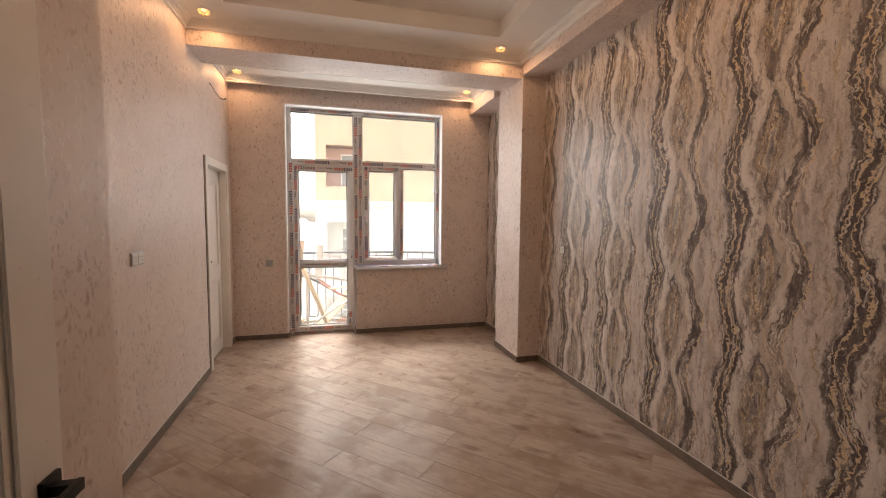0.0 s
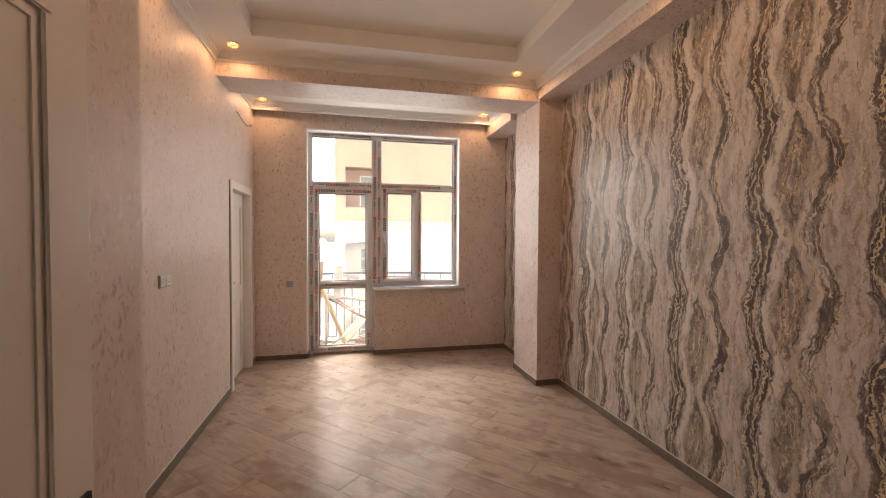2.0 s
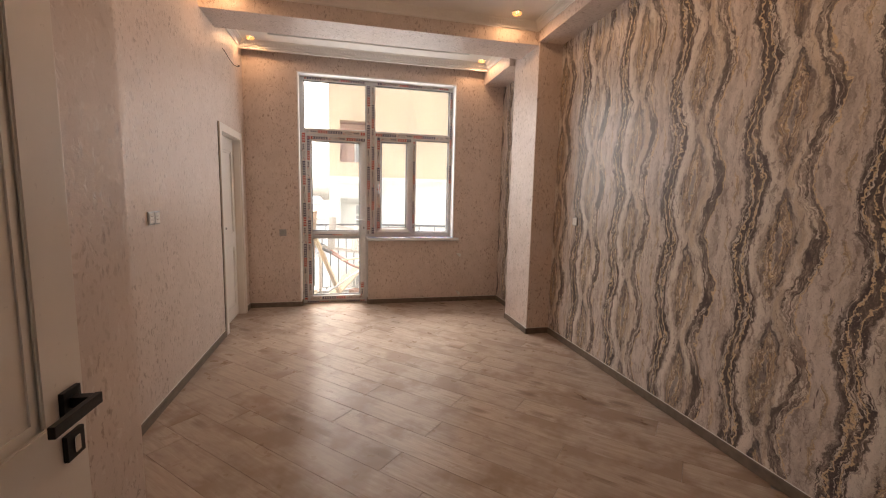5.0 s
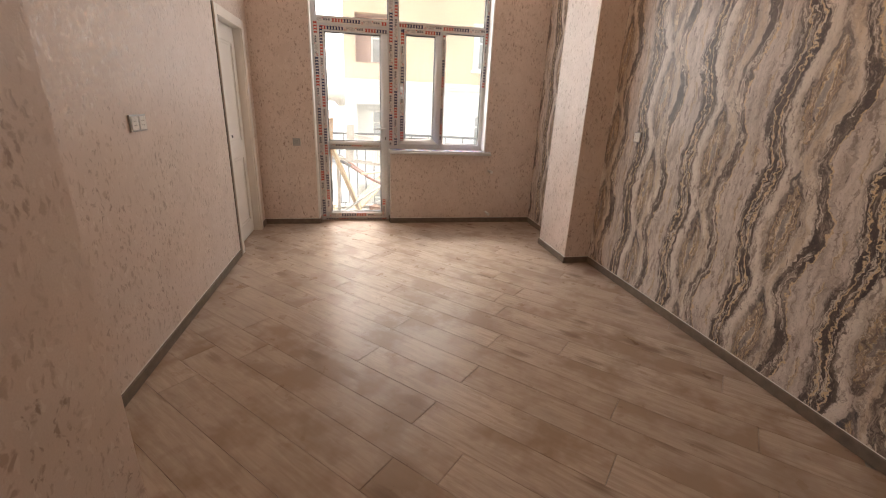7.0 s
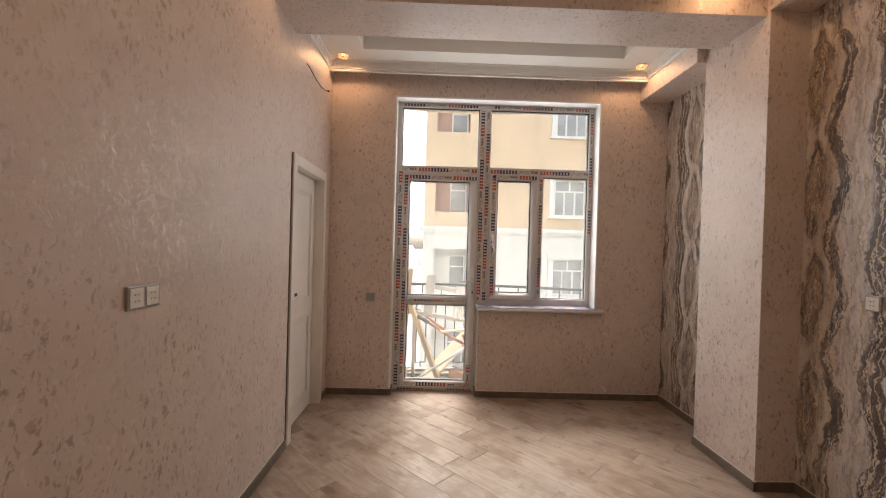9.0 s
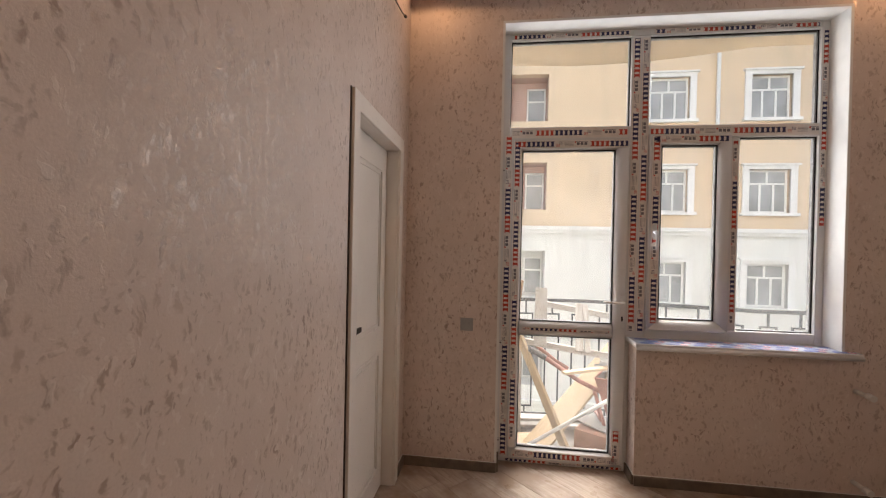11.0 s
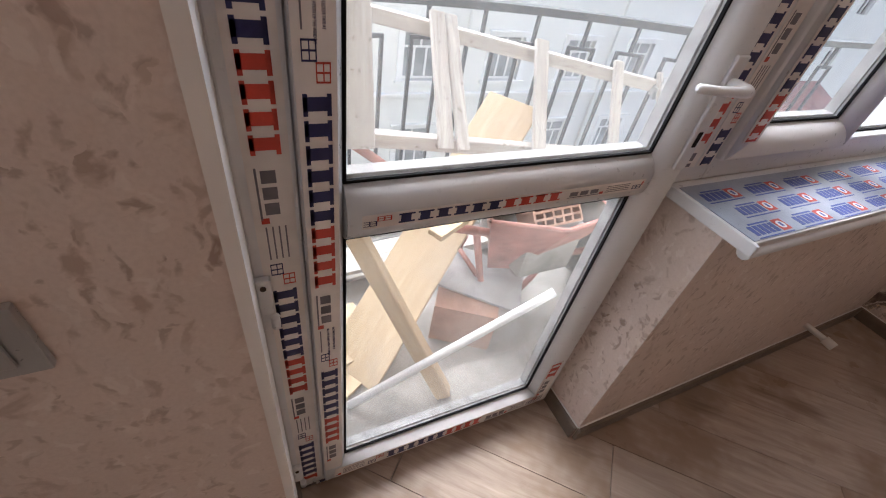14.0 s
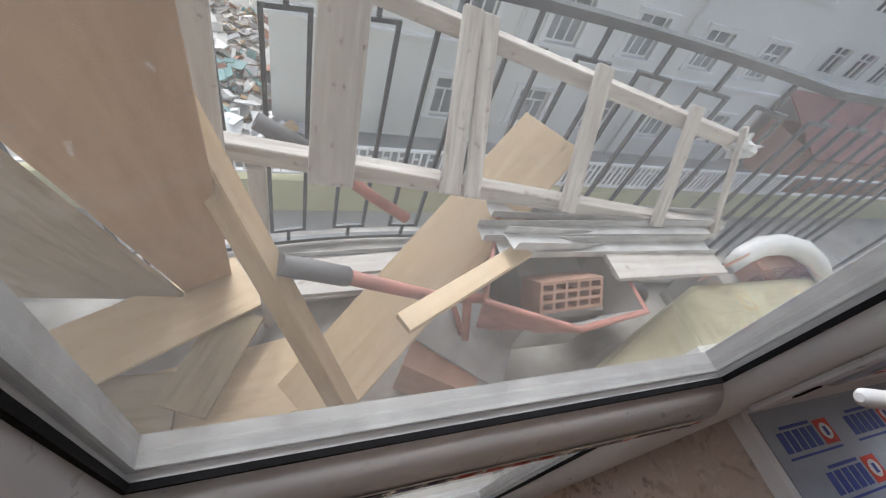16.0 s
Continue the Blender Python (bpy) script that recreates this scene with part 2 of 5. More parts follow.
    # the eyes: grey heart, ragged gold and white rings, brown mottling
    eye = m.ramp(fr, [(0.0, (0.33, 0.30, 0.29)), (0.20, (0.40, 0.36, 0.34)), (0.235, (0.86, 0.76, 0.58)), (0.27, G), (0.33, (0.24, 0.18, 0.145)), (0.385, B), (0.42, (0.86, 0.74, 0.54)), (0.455, (0.30, 0.215, 0.16)),
                      (0.54, (0.44, 0.36, 0.295)), (0.60, G), (0.645, (0.16, 0.125, 0.11)), (0.72, (0.46, 0.40, 0.35)), (0.80, (0.36, 0.295, 0.25)), (0.90, L), (1.0, T)])
    eye = m.mix(m.ramp(clump, [(0.50, 0.0), (0.62, 0.75)]), eye, (0.17, 0.135, 0.125))
    eye = m.mix(m.ramp(streak, [(0.37, 0.95), (0.45, 0.0)]), eye, (0.075, 0.062, 0.064))
    eye = m.mix(m.ramp(streak, [(0.57, 0.0), (0.63, 0.8)]), eye, (0.76, 0.68, 0.57))
    eye = m.mix(m.ramp(mottle, [(0.60, 0.0), (0.68, 0.6)]), eye, (0.64, 0.49, 0.29))
    horn = m.math("MULTIPLY", m.math("MULTIPLY", m.ramp(f, [(0.66, 0.0), (0.74, 1.0), (0.86, 1.0), (0.93, 0.0)]), m.math("GREATER_THAN", sn, 0.0)), m.ramp(zn, [(0.36, 0.0), (0.56, 1.0)]))
    eye = m.mix(m.math("MULTIPLY", horn, m.ramp(clump, [(0.35, 1.0), (0.66, 0.25)])), eye, (0.075, 0.07, 0.082))
    foot = m.math("MULTIPLY", m.math("LESS_THAN", sn, 0.0), m.ramp(zn, [(0.40, 0.0), (0.60, 1.0)]))
    eye = m.mix(m.math("MULTIPLY", m.math("MULTIPLY", foot, m.ramp(streak, [(0.40, 1.0), (0.52, 0.0)])), 0.9), eye, (0.11, 0.09, 0.082))
    c = m.mix(inside, c, eye)
    c = m.mix(m.ramp(m.math("ABSOLUTE", m.math("SUBTRACT", f, 1.0)), [(0.02, 0.75), (0.09, 0.0)]), c, L)

    # fine veins running along the ribbons and bands
    run = m.math("ADD", m.math("MULTIPLY", m.math("MULTIPLY", g, left), 5.5), m.math("MULTIPLY", m.math("ADD", m.math("MULTIPLY", h, 3.2), 20.0), right))
    tall = m.node("ShaderNodeSeparateXYZ", Vector=soft).outputs[2]
    vein_at = m.node("ShaderNodeCombineXYZ", X=run, Y=m.math("MULTIPLY", tall, 2.2), Z=m.math("MULTIPLY", m.node("ShaderNodeSeparateXYZ", Vector=big).outputs[1], 1.3))
    vein = m.noise(vein_at.outputs[0], 1.0, 4, 0.6)
    calm = m.math("MULTIPLY", out_, m.math("MAXIMUM", m.math("MULTIPLY", m.ramp(g, [(0.22, 0.15), (0.30, 1.0), (0.95, 1.0), (1.0, 0.25)]), left), m.math("MULTIPLY", m.ramp(h, [(0.30, 0.15), (0.40, 1.0), (0.92, 1.0), (1.0, 0.25)]), right)))
    c = m.mix(m.math("MULTIPLY", m.ramp(m.math("ABSOLUTE", m.math("SUBTRACT", vein, 0.46)), [(0.010, 0.9), (0.030, 0.0)]), calm), c, (0.09, 0.07, 0.066))
    c = m.mix(m.math("MULTIPLY", m.ramp(m.math("ABSOLUTE", m.math("SUBTRACT", vein, 0.54)), [(0.008, 0.8), (0.024, 0.0)]), calm), c, (0.84, 0.77, 0.68))
    c = m.mix(m.math("MULTIPLY", m.ramp(vein, [(0.34, 0.85), (0.43, 0.0)]), calm), c, (0.11, 0.086, 0.078))
    # loose slivers in the pale parts
    pale_side = m.math("SUBTRACT", 1.0, m.math("MAXIMUM", bands, inside))
    c = m.mix(m.math("MULTIPLY", m.ramp(streak, [(0.39, 0.8), (0.46, 0.0)]), pale_side), c, (0.25, 0.20, 0.175))
    c = m.mix(m.math("MULTIPLY", m.ramp(streak, [(0.60, 0.0), (0.68, 0.7)]), pale_side), c, (0.78, 0.73, 0.68))
    # thin gold threads winding through the dark parts
    jag = m.math("MULTIPLY", m.math("SUBTRACT", m.noise(v, 21, 4, 0.65), 0.5), 0.42)
    for coord_, side, at, half in ((g, left, 0.50, 0.030), (g, left, 0.74, 0.030), (h, right, 0.97, 0.040)):
        gap = m.math("ABSOLUTE", m.math("SUBTRACT", m.math("ADD", coord_, jag), at))
        line = m.math("MULTIPLY", m.math("MULTIPLY", m.ramp(gap, [(half * 0.4, 0.95), (half, 0.0)]), side), out_)
        c = m.mix(line, c, (0.72, 0.575, 0.375))
    # rare short dark dashes in the pale bands, and a fine grain over all
    dash = m.noise(m.node("ShaderNodeMapping", Vector=v, Scale=(1.0, 60.0, 9.0), Rotation=(-0.12, 0, 0)).outputs[0], 1.0, 2, 0.5)
    c = m.mix(m.ramp(dash, [(0.27, 0.85), (0.31, 0.0)]), c, (0.12, 0.10, 0.10))
    c = m.mix(m.ramp(speck, [(0.60, 0.0), (0.70, 0.35)]), c, (0.70, 0.60, 0.48))
    c = m.mix(m.ramp(speck, [(0.32, 0.4), (0.42, 0.0)]), c, (0.22, 0.175, 0.15))
    rough = m.ramp(mottle, [(0.35, 0.30), (0.65, 0.50)])
    hgt = m.math("ADD", m.math("MULTIPLY", m.noise(v, 140, 4), 0.5), m.math("MULTIPLY", streak, 0.6))
    return m.out(c, rough, hgt, 0.0018, 0.45)


def plank_wood(name):
    m = Mat(name, 0.35, 0.0, 0.22)
    info = m.t.nodes.new("ShaderNodeObjectInfo")
    rnd = info.outputs["Random"]
    v = m.coord(rot=(0, 0, radians(45)))
    off = m.node("ShaderNodeCombineXYZ", X=m.math("MULTIPLY", rnd, 37.0), Y=m.math("MULTIPLY", rnd, 11.0), Z=0.0)
    add = m.t.nodes.new("ShaderNodeVectorMath")
    add.operation = "ADD"
    m.put(add.inputs[0], v), m.put(add.inputs[1], off.outputs[0])
    st = m.node("ShaderNodeMapping", Vector=add.outputs[0], Scale=(1.6, 14.0, 1.0))
    grain = m.noise(st.outputs[0], 3.0, 6, 0.6, 0.6)
    fine = m.noise(m.node("ShaderNodeMapping", Vector=add.outputs[0], Scale=(4.0, 90.0, 1.0)).outputs[0], 3.0, 3)
    cloud = m.noise(add.outputs[0], 2.6, 4, 0.6)
    kv = m.node("ShaderNodeMapping", Vector=add.outputs[0], Scale=(1.5, 3.4, 1.0))
    vo = m.node("ShaderNodeTexVoronoi", Vector=kv.outputs[0], Scale=1.5)
    knot = m.ramp(m.math("ADD", vo.outputs["Distance"], m.math("MULTIPLY", grain, 0.25)), [(0.22, 1.0), (0.36, 0.0)])
    c = m.ramp(grain, [(0.25, (0.33, 0.255, 0.20)), (0.5, (0.46, 0.375, 0.31)), (0.75, (0.56, 0.47, 0.40))])
    c = m.mix(m.ramp(cloud, [(0.47, 0.0), (0.60, 0.9)]), c, (0.295, 0.21, 0.15))
    c = m.mix(m.math("MULTIPLY", knot, 0.75), c, (0.17, 0.115, 0.08))
    c = m.mix(m.math("MULTIPLY", m.ramp(fine, [(0.55, 0.0), (0.7, 1.0)]), 0.2), c, (0.24, 0.18, 0.14))
    c = m.mix(m.math("MULTIPLY", rnd, 0.45), c, (0.36, 0.285, 0.23))
    r = m.ramp(m.noise(v, 9, 4), [(0.3, 0.25), (0.7, 0.42)])
    return m.out(c, r, m.math("ADD", m.math("MULTIPLY", fine, 0.4), grain), 0.0006, 0.35)


def raw_wood(name, a, b, rough=0.75, dirt=0.3):
    m = Mat(name, rough)
    info = m.t.nodes.new("ShaderNodeObjectInfo")
    v = m.coord(kind="Object")
    add = m.t.nodes.new("ShaderNodeVectorMath")
    add.operation = "ADD"
    m.put(add.inputs[0], v), m.put(add.inputs[1], info.outputs["Random"])
    st = m.node("ShaderNodeMapping", Vector=add.outputs[0], Scale=(2.0, 26.0, 26.0))
    g = m.noise(st.outputs[0], 2.0, 5, 0.6, 0.4)
    c = m.ramp(g, [(0.3, a), (0.7, b)])
    d = m.noise(add.outputs[0], 5, 5, 0.65)
    c = m.mix(m.ramp(d, [(0.5, 0.0), (0.72, dirt)]), c, (0.45, 0.43, 0.40))
    spots = m.noise(add.outputs[0], 38, 3)
    c = m.mix(m.ramp(spots, [(0.64, 0.0), (0.7, dirt)]), c, (0.16, 0.13, 0.1))
    return m.out(c, None, g, 0.001, 0.4)


def glass_mat(name, haze=0.0):
    m = Mat(name, 0.02)
    t = m.t
    tr = t.nodes.new("ShaderNodeBsdfTransparent")
    tr.inputs[0].default_value = (0.95, 0.965, 0.96, 1)
    gl = t.nodes.new("ShaderNodeBsdfGlossy")
    gl.inputs["Roughness"].default_value = 0.03
    lw = t.nodes.new("ShaderNodeLayerWeight")
    lw.inputs[0].default_value = 0.5
    gloss = m.math("MULTIPLY_ADD", m.math("POWER", lw.outputs["Facing"], 4.0), 0.42, 0.02)
    mx = t.nodes.new("ShaderNodeMixShader")
    t.links.new(gloss, mx.inputs[0])
    t.links.new(tr.outputs[0], mx.inputs[1])
    t.links.new(gl.outputs[0], mx.inputs[2])
    last = mx.outputs[0]
    if haze:
        df = t.nodes.new("ShaderNodeBsdfDiffuse")
        df.inputs[0].default_value = (0.8, 0.78, 0.75, 1)
        tl = t.nodes.new("ShaderNodeBsdfTranslucent")
        tl.inputs[0].default_value = (0.85, 0.84, 0.82, 1)
        ad = t.nodes.new("ShaderNodeMixShader")
        ad.inputs[0].default_value = 0.6
        t.links.new(df.outputs[0], ad.inputs[1]), t.links.new(tl.outputs[0], ad.inputs[2])
        mx2 = t.nodes.new("ShaderNodeMixShader")
        v = m.coord()
        dust = m.ramp(m.noise(v, 3.0, 6, 0.65), [(0.3, haze * 0.5), (0.75, haze * 1.6)])
        smear = m.noise(m.node("ShaderNodeMapping", Vector=v, Scale=(9.0, 1.0, 1.2), Rotation=(0, 0.5, 0)).outputs[0], 1.0, 4, 0.6)
        dust = m.math("ADD", dust, m.ramp(smear, [(0.5, 0.0), (0.7, haze * 0.9)]))
        dust = m.math("ADD", dust, m.ramp(m.noise(v, 210, 2), [(0.70, 0.0), (0.76, haze * 3.0)]))
        t.links.new(dust, mx2.inputs[0])
        t.links.new(last, mx2.inputs[1]), t.links.new(ad.outputs[0], mx2.inputs[2])
        last = mx2.outputs[0]
    t.links.new(last, t.nodes["Material Output"].inputs[0])
    return m.m


def glow(name, c, strength):
    m = Mat(name)
    m.put(m.b.inputs["Base Color"], c)
    m.put(m.b.inputs["Emission Color"], c)
    m.b.inputs["Emission Strength"].default_value = strength
    return m.m


M_WALL = wallpaper("flaked_wallpaper")
M_AGATE = agate("onyx_wallpaper")
M_PLANK = plank_wood("greige_laminate")
M_SKIRT = painted("grey_wood_skirting", (0.17, 0.135, 0.105), 0.45, 0.2, 18)
M_WHITE = painted("white_ceiling_paint", (0.83, 0.80, 0.755), 0.7, 0.03, 3)
M_PLASTER = painted("white_reveal_paint", (0.80, 0.79, 0.77), 0.75, 0.05, 8, 0.3)
M_DOOR = painted("white_door_lacquer", (0.82, 0.78, 0.73), 0.35, 0.03, 4, 0.1)
M_PVC = painted("white_pvc", (0.70, 0.705, 0.715), 0.34, 0.04, 5, 0.05)
M_PVCDUST = painted("dusty_pvc_bead", (0.36, 0.36, 0.36), 0.6, 0.3, 26, 0.4)
M_TAPE = painted("protective_tape_film", (0.74, 0.70, 0.67), 0.4, 0.1, 12, 0.15)
M_NAVY = painted("navy_print", (0.02, 0.022, 0.10), 0.45, 0.2, 20)
M_RED = painted("red_print", (0.55, 0.06, 0.035), 0.45, 0.15, 20)
M_GREYPRINT = painted("grey_print", (0.16, 0.15, 0.17), 0.45, 0.2, 20)
M_SEAL = painted("black_rubber_seal", (0.008, 0.008, 0.009), 0.8, 0.2, 20, spec=0.15)
M_GAP = painted("dark_brown_gap", (0.045, 0.028, 0.02), 0.8, 0.3, 20)
M_BLACK = painted("matt_black_metal", (0.012, 0.012, 0.013), 0.38, 0.2, 20, 0.1, 0.6)
M_CHROME = painted("chrome", (0.75, 0.75, 0.74), 0.12, 0.03, 10, 0.02, 1.0)
M_SWITCH = painted("white_switch_plastic", (0.8, 0.79, 0.76), 0.3, 0.03, 8, 0.03)
M_SILVER = painted("silver_switch_plastic", (0.36, 0.36, 0.36), 0.35, 0.06, 9, 0.05, 0.3)
M_FILM = painted("pale_blue_sill_film", (0.33, 0.37, 0.44), 0.35, 0.14, 14, 0.4)
M_BLUEPRINT = painted("blue_print", (0.04, 0.07, 0.30), 0.4, 0.15, 20)
M_GLASS = glass_mat("window_glass", 0.045)
M_DUSTY = glass_mat("dusty_door_glass", 0.055)
M_CONCRETE = painted("dusty_concrete", (0.32, 0.305, 0.285), 0.9, 0.35, 5, 0.7)
M_IRON = painted("grey_painted_iron", (0.055, 0.065, 0.072), 0.45, 0.2, 20, 0.2)
M_PINE = raw_wood("raw_pine", (0.42, 0.29, 0.16), (0.56, 0.42, 0.26), 0.7, dirt=0.25)
M_PLY = raw_wood("pale_plywood", (0.54, 0.40, 0.245), (0.64, 0.50, 0.33), 0.6, dirt=0.15)
M_PLYBROWN = raw_wood("brown_plywood", (0.37, 0.215, 0.105), (0.46, 0.285, 0.15), 0.55, dirt=0.2)
M_OLDWOOD = raw_wood("weathered_wood", (0.40, 0.365, 0.325), (0.64, 0.605, 0.555), 0.85, dirt=0.6)
# dusty plywood with the balcony corner's shade darkened into its browns
M_SHADEDUSTPLY = raw_wood("dusty_shaded_plywood", (0.185, 0.145, 0.085), (0.31, 0.245, 0.15), 0.8, dirt=0.2)
M_WHITEWOOD = raw_wood("limewashed_wood", (0.42, 0.39, 0.355), (0.58, 0.55, 0.51), 0.85, dirt=0.6)
M_REDPAINT = painted("worn_red_paint", (0.37, 0.165, 0.13), 0.5, 0.35, 12, 0.4)
M_CLAY = painted("hollow_clay_brick", (0.42, 0.245, 0.175), 0.85, 0.2, 14, 0.4)
M_ZINC = painted("galvanised_steel", (0.50, 0.50, 0.485), 0.6, 0.22, 14, 0.3, 0.25)
M_PIPE = painted("white_plastic_pipe", (0.76, 0.76, 0.74), 0.4, 0.06, 9, 0.1)
M_FABRIC = painted("yellow_insulation_sheet", (0.45, 0.415, 0.27), 0.95, 0.18, 12, 0.8)
M_SACK = painted("white_plastic_sack", (0.60, 0.61, 0.61), 0.55, 0.12, 9, 0.5)
M_RUBBER = painted("dark_grey_rubber", (0.15, 0.15, 0.152), 0.7, 0.2, 15, 0.2)
M_STONE = painted("grey_stone_tile", (0.42, 0.42, 0.42), 0.55, 0.2, 10, 0.2)
M_YELLOW = painted("yellow_render", (0.65, 0.50, 0.345), 0.9, 0.06, 0.8, 0.4)
M_LIGHT = painted("pale_grey_render", (0.69, 0.685, 0.645), 0.9, 0.05, 0.8, 0.4)
M_TRIM = painted("white_stucco_trim", (0.74, 0.735, 0.71), 0.85, 0.05, 2.0, 0.3)
M_PINK = painted("pink_render", (0.50, 0.33, 0.27), 0.9, 0.1, 1.0, 0.3)
M_WINGLASS = painted("dark_curtained_glass", (0.30, 0.31, 0.31), 0.12, 0.3, 1.5, 0.02)
M_GROUND = painted("dusty_asphalt", (0.30, 0.29, 0.27), 0.95, 0.25, 0.5, 0.6)
M_PLINTH = painted("ochre_render", (0.45, 0.43, 0.28), 0.9, 0.1, 0.8, 0.4)
M_ROOFRED = painted("red_sheet_roof", (0.23, 0.10, 0.085), 0.6, 0.25, 1.0, 0.3)
M_ROOFGREEN = painted("teal_sheet_roof", (0.20, 0.33, 0.32), 0.6, 0.2, 1.0, 0.3)
M_WIRE = painted("black_cable", (0.015, 0.013, 0.012), 0.5, 0.2, 20)
M_COPPER = painted("brown_wire", (0.20, 0.07, 0.03), 0.5, 0.2, 20)
M_CRYSTAL = glow("lit_crystal", (1.0, 0.50, 0.17), 0.16)
M_SPOTLENS = glow("lit_spot_lens", (1.0, 0.72, 0.40), 0.8)
M_BULBGLASS = glow("lit_bulb_glass", (1.0, 0.8, 0.5), 3.0)

# ---- mesh helpers ----


def done(name, bm, mat, parent=None, label="", smooth=False):
    me = bpy.data.meshes.new(name)
    bm.normal_update()
    bm.to_mesh(me)
    bm.free()
    mats = mat if isinstance(mat, (list, tuple)) else [mat]
    for k in mats:
        me.materials.append(k)
    if smooth:
        me.shade_smooth()
    ob = new(name, me)
    if parent is not None:
        ob.parent = parent
    if label:
        ob["label"] = label
    return ob


def part(name, bm, mat, parent, label="", smooth=False):
    return done(name, bm, mat, parent, label, smooth)


def thing(name, label, category, m=None, group=""):
    ob = new(name)
    ob.empty_display_size = 0.05
    if m is not None:
        ob.matrix_world = m
    return tagged(ob, label, category, group)


def add_box(bm, x0, x1, y0, y1, z0, z1, mat=0):
    vs = [bm.verts.new((x, y, z)) for z in (z0, z1) for y in (y0, y1) for x in (x0, x1)]
    for f in ((0, 2, 3, 1), (4, 5, 7, 6), (0, 1, 5, 4), (2, 6, 7, 3), (0, 4, 6, 2), (1, 3, 7, 5)):
        bm.faces.new([vs[k] for k in f]).material_index = mat
    return bm


def box(x0, x1, y0, y1, z0, z1, bev=0.0, seg=2):
    bm = bmesh.new()
    add_box(bm, x0, x1, y0, y1, z0, z1)
    if bev:
        bmesh.ops.bevel(bm, geom=bm.edges[:], offset=bev, segments=seg, profile=0.6, affect="EDGES")
    return bm


def bar(bm, p, q, w, h, roll=0.0):
    """A beam from p to q, w wide and h thick."""
    p, q = Vector(p), Vector(q)
    d = (q - p).normalized()
    side = d.cross(Vector((0, 0, 1)))
    side = side.normalized() if side.length > 1e-4 else Vector((1, 0, 0))
    up = side.cross(d)
    if roll:
        r = Matrix.Rotation(radians(roll), 3, d)
        side, up = r @ side, r @ up
    vs = [bm.verts.new(c + side * (w / 2 * a) + up * (h / 2 * b)) for c in (p, q) for a, b in ((-1, -1), (1, -1), (1, 1), (-1, 1))]
    for f in ((3, 2, 1, 0), (4, 5, 6, 7), (0, 1, 5, 4), (1, 2, 6, 5), (2, 3, 7, 6), (3, 0, 4, 7)):
        bm.faces.new([vs[k] for k in f])
    return bm


def beam(p, q, w, h, roll=0.0, bev=0.0):
    """The bmesh of a beam along x from the origin, and the pose that lays it from p to q."""
    p, q = Vector(p), Vector(q)
    d = (q - p)
    bm = bmesh.new()
    add_box(bm, 0, d.length, -w / 2, w / 2, -h / 2, h / 2)
    if bev:
        bmesh.ops.bevel(bm, geom=bm.edges[:], offset=bev, segments=1, affect="EDGES")
    x = d.normalized()
    y = Vector((0, 0, 1)).cross(x)
    y = y.normalized() if y.length > 1e-4 else Vector((0, 1, 0))
    y = Matrix.Rotation(radians(roll), 3, x) @ y
    z = x.cross(y)
    m = Matrix((x, y, z)).transposed().to_4x4()
    m.translation = p
    return bm, m


def tube(pts, r, n=10, caps=True):
    bm = bmesh.new()
    pts = [Vector(p) for p in pts]
    rings = []
    prev = None
    for k, p in enumerate(pts):
        d = (pts[min(k + 1, len(pts) - 1)] - pts[max(k - 1, 0)]).normalized()
        if prev is None:
            a = d.orthogonal().normalized()
        else:
            a = (prev - d * prev.dot(d)).normalized()
        prev = a
        b = d.cross(a)
        rr = r[k] if isinstance(r, (list, tuple)) else r
        rings.append([bm.verts.new(p + (a * math.cos(t) + b * math.sin(t)) * rr) for t in (2 * math.pi * j / n for j in range(n))])
    for u, w in zip(rings, rings[1:]):
        for j in range(n):
            bm.faces.new((u[j], u[(j + 1) % n], w[(j + 1) % n], w[j])).smooth = True
    if caps:
        bm.faces.new(rings[0][::-1]), bm.faces.new(rings[-1])
    return bm


def lathe(profile, n=24):
    """Turns (radius, z) pairs round the z axis."""
    bm = bmesh.new()
    rings = [[bm.verts.new((max(r, 1e-4) * math.cos(2 * math.pi * j / n), max(r, 1e-4) * math.sin(2 * math.pi * j / n), z)) for j in range(n)] for r, z in profile]
    for u, w in zip(rings, rings[1:]):
        for j in range(n):
            bm.faces.new((u[j], u[(j + 1) % n], w[(j + 1) % n], w[j])).smooth = True
    bm.faces.new(rings[0][::-1]), bm.faces.new(rings[-1])
    return bm


def panel_wall(bm, axis, u0, u1, z0, z1, t0, t1, holes, mat=0):
    """A wall along x (axis 'x') or y with rectangular openings (u0, u1, z0, z1) right through it."""
    us = sorted({u0, u1, *[min(max(h[k], u0), u1) for h in holes for k in (0, 1)]})
    for a, b in zip(us, us[1:]):
        mid = (a + b) / 2
        cuts = sorted([(h[2], h[3]) for h in holes if h[0] < mid < h[1]])
        lo = z0
        for c, d in cuts + [(z1, z1)]:
            if c > lo + 1e-6:
                if axis == "x":
                    add_box(bm, a, b, t0, t1, lo, c, mat)
                else:
                    add_box(bm, t0, t1, a, b, lo, c, mat)
            lo = max(lo, d)
    return bm


def structure(name, bm, mat, label, category="", smooth=False):
    return tagged(done(name, bm, mat, None, "", smooth), label, category or name.split("_")[0], kind="structure")


# ---- the room ----
XR, TOP = 3.29, 3.42
SOF, CEIL = 3.13, 3.27
NOSE_X, NOSE_Y = 0.50, -3.97
BACK = -5.32
WIN = (0.617, 2.59, 0.0, 2.88)
PARX = 1.46

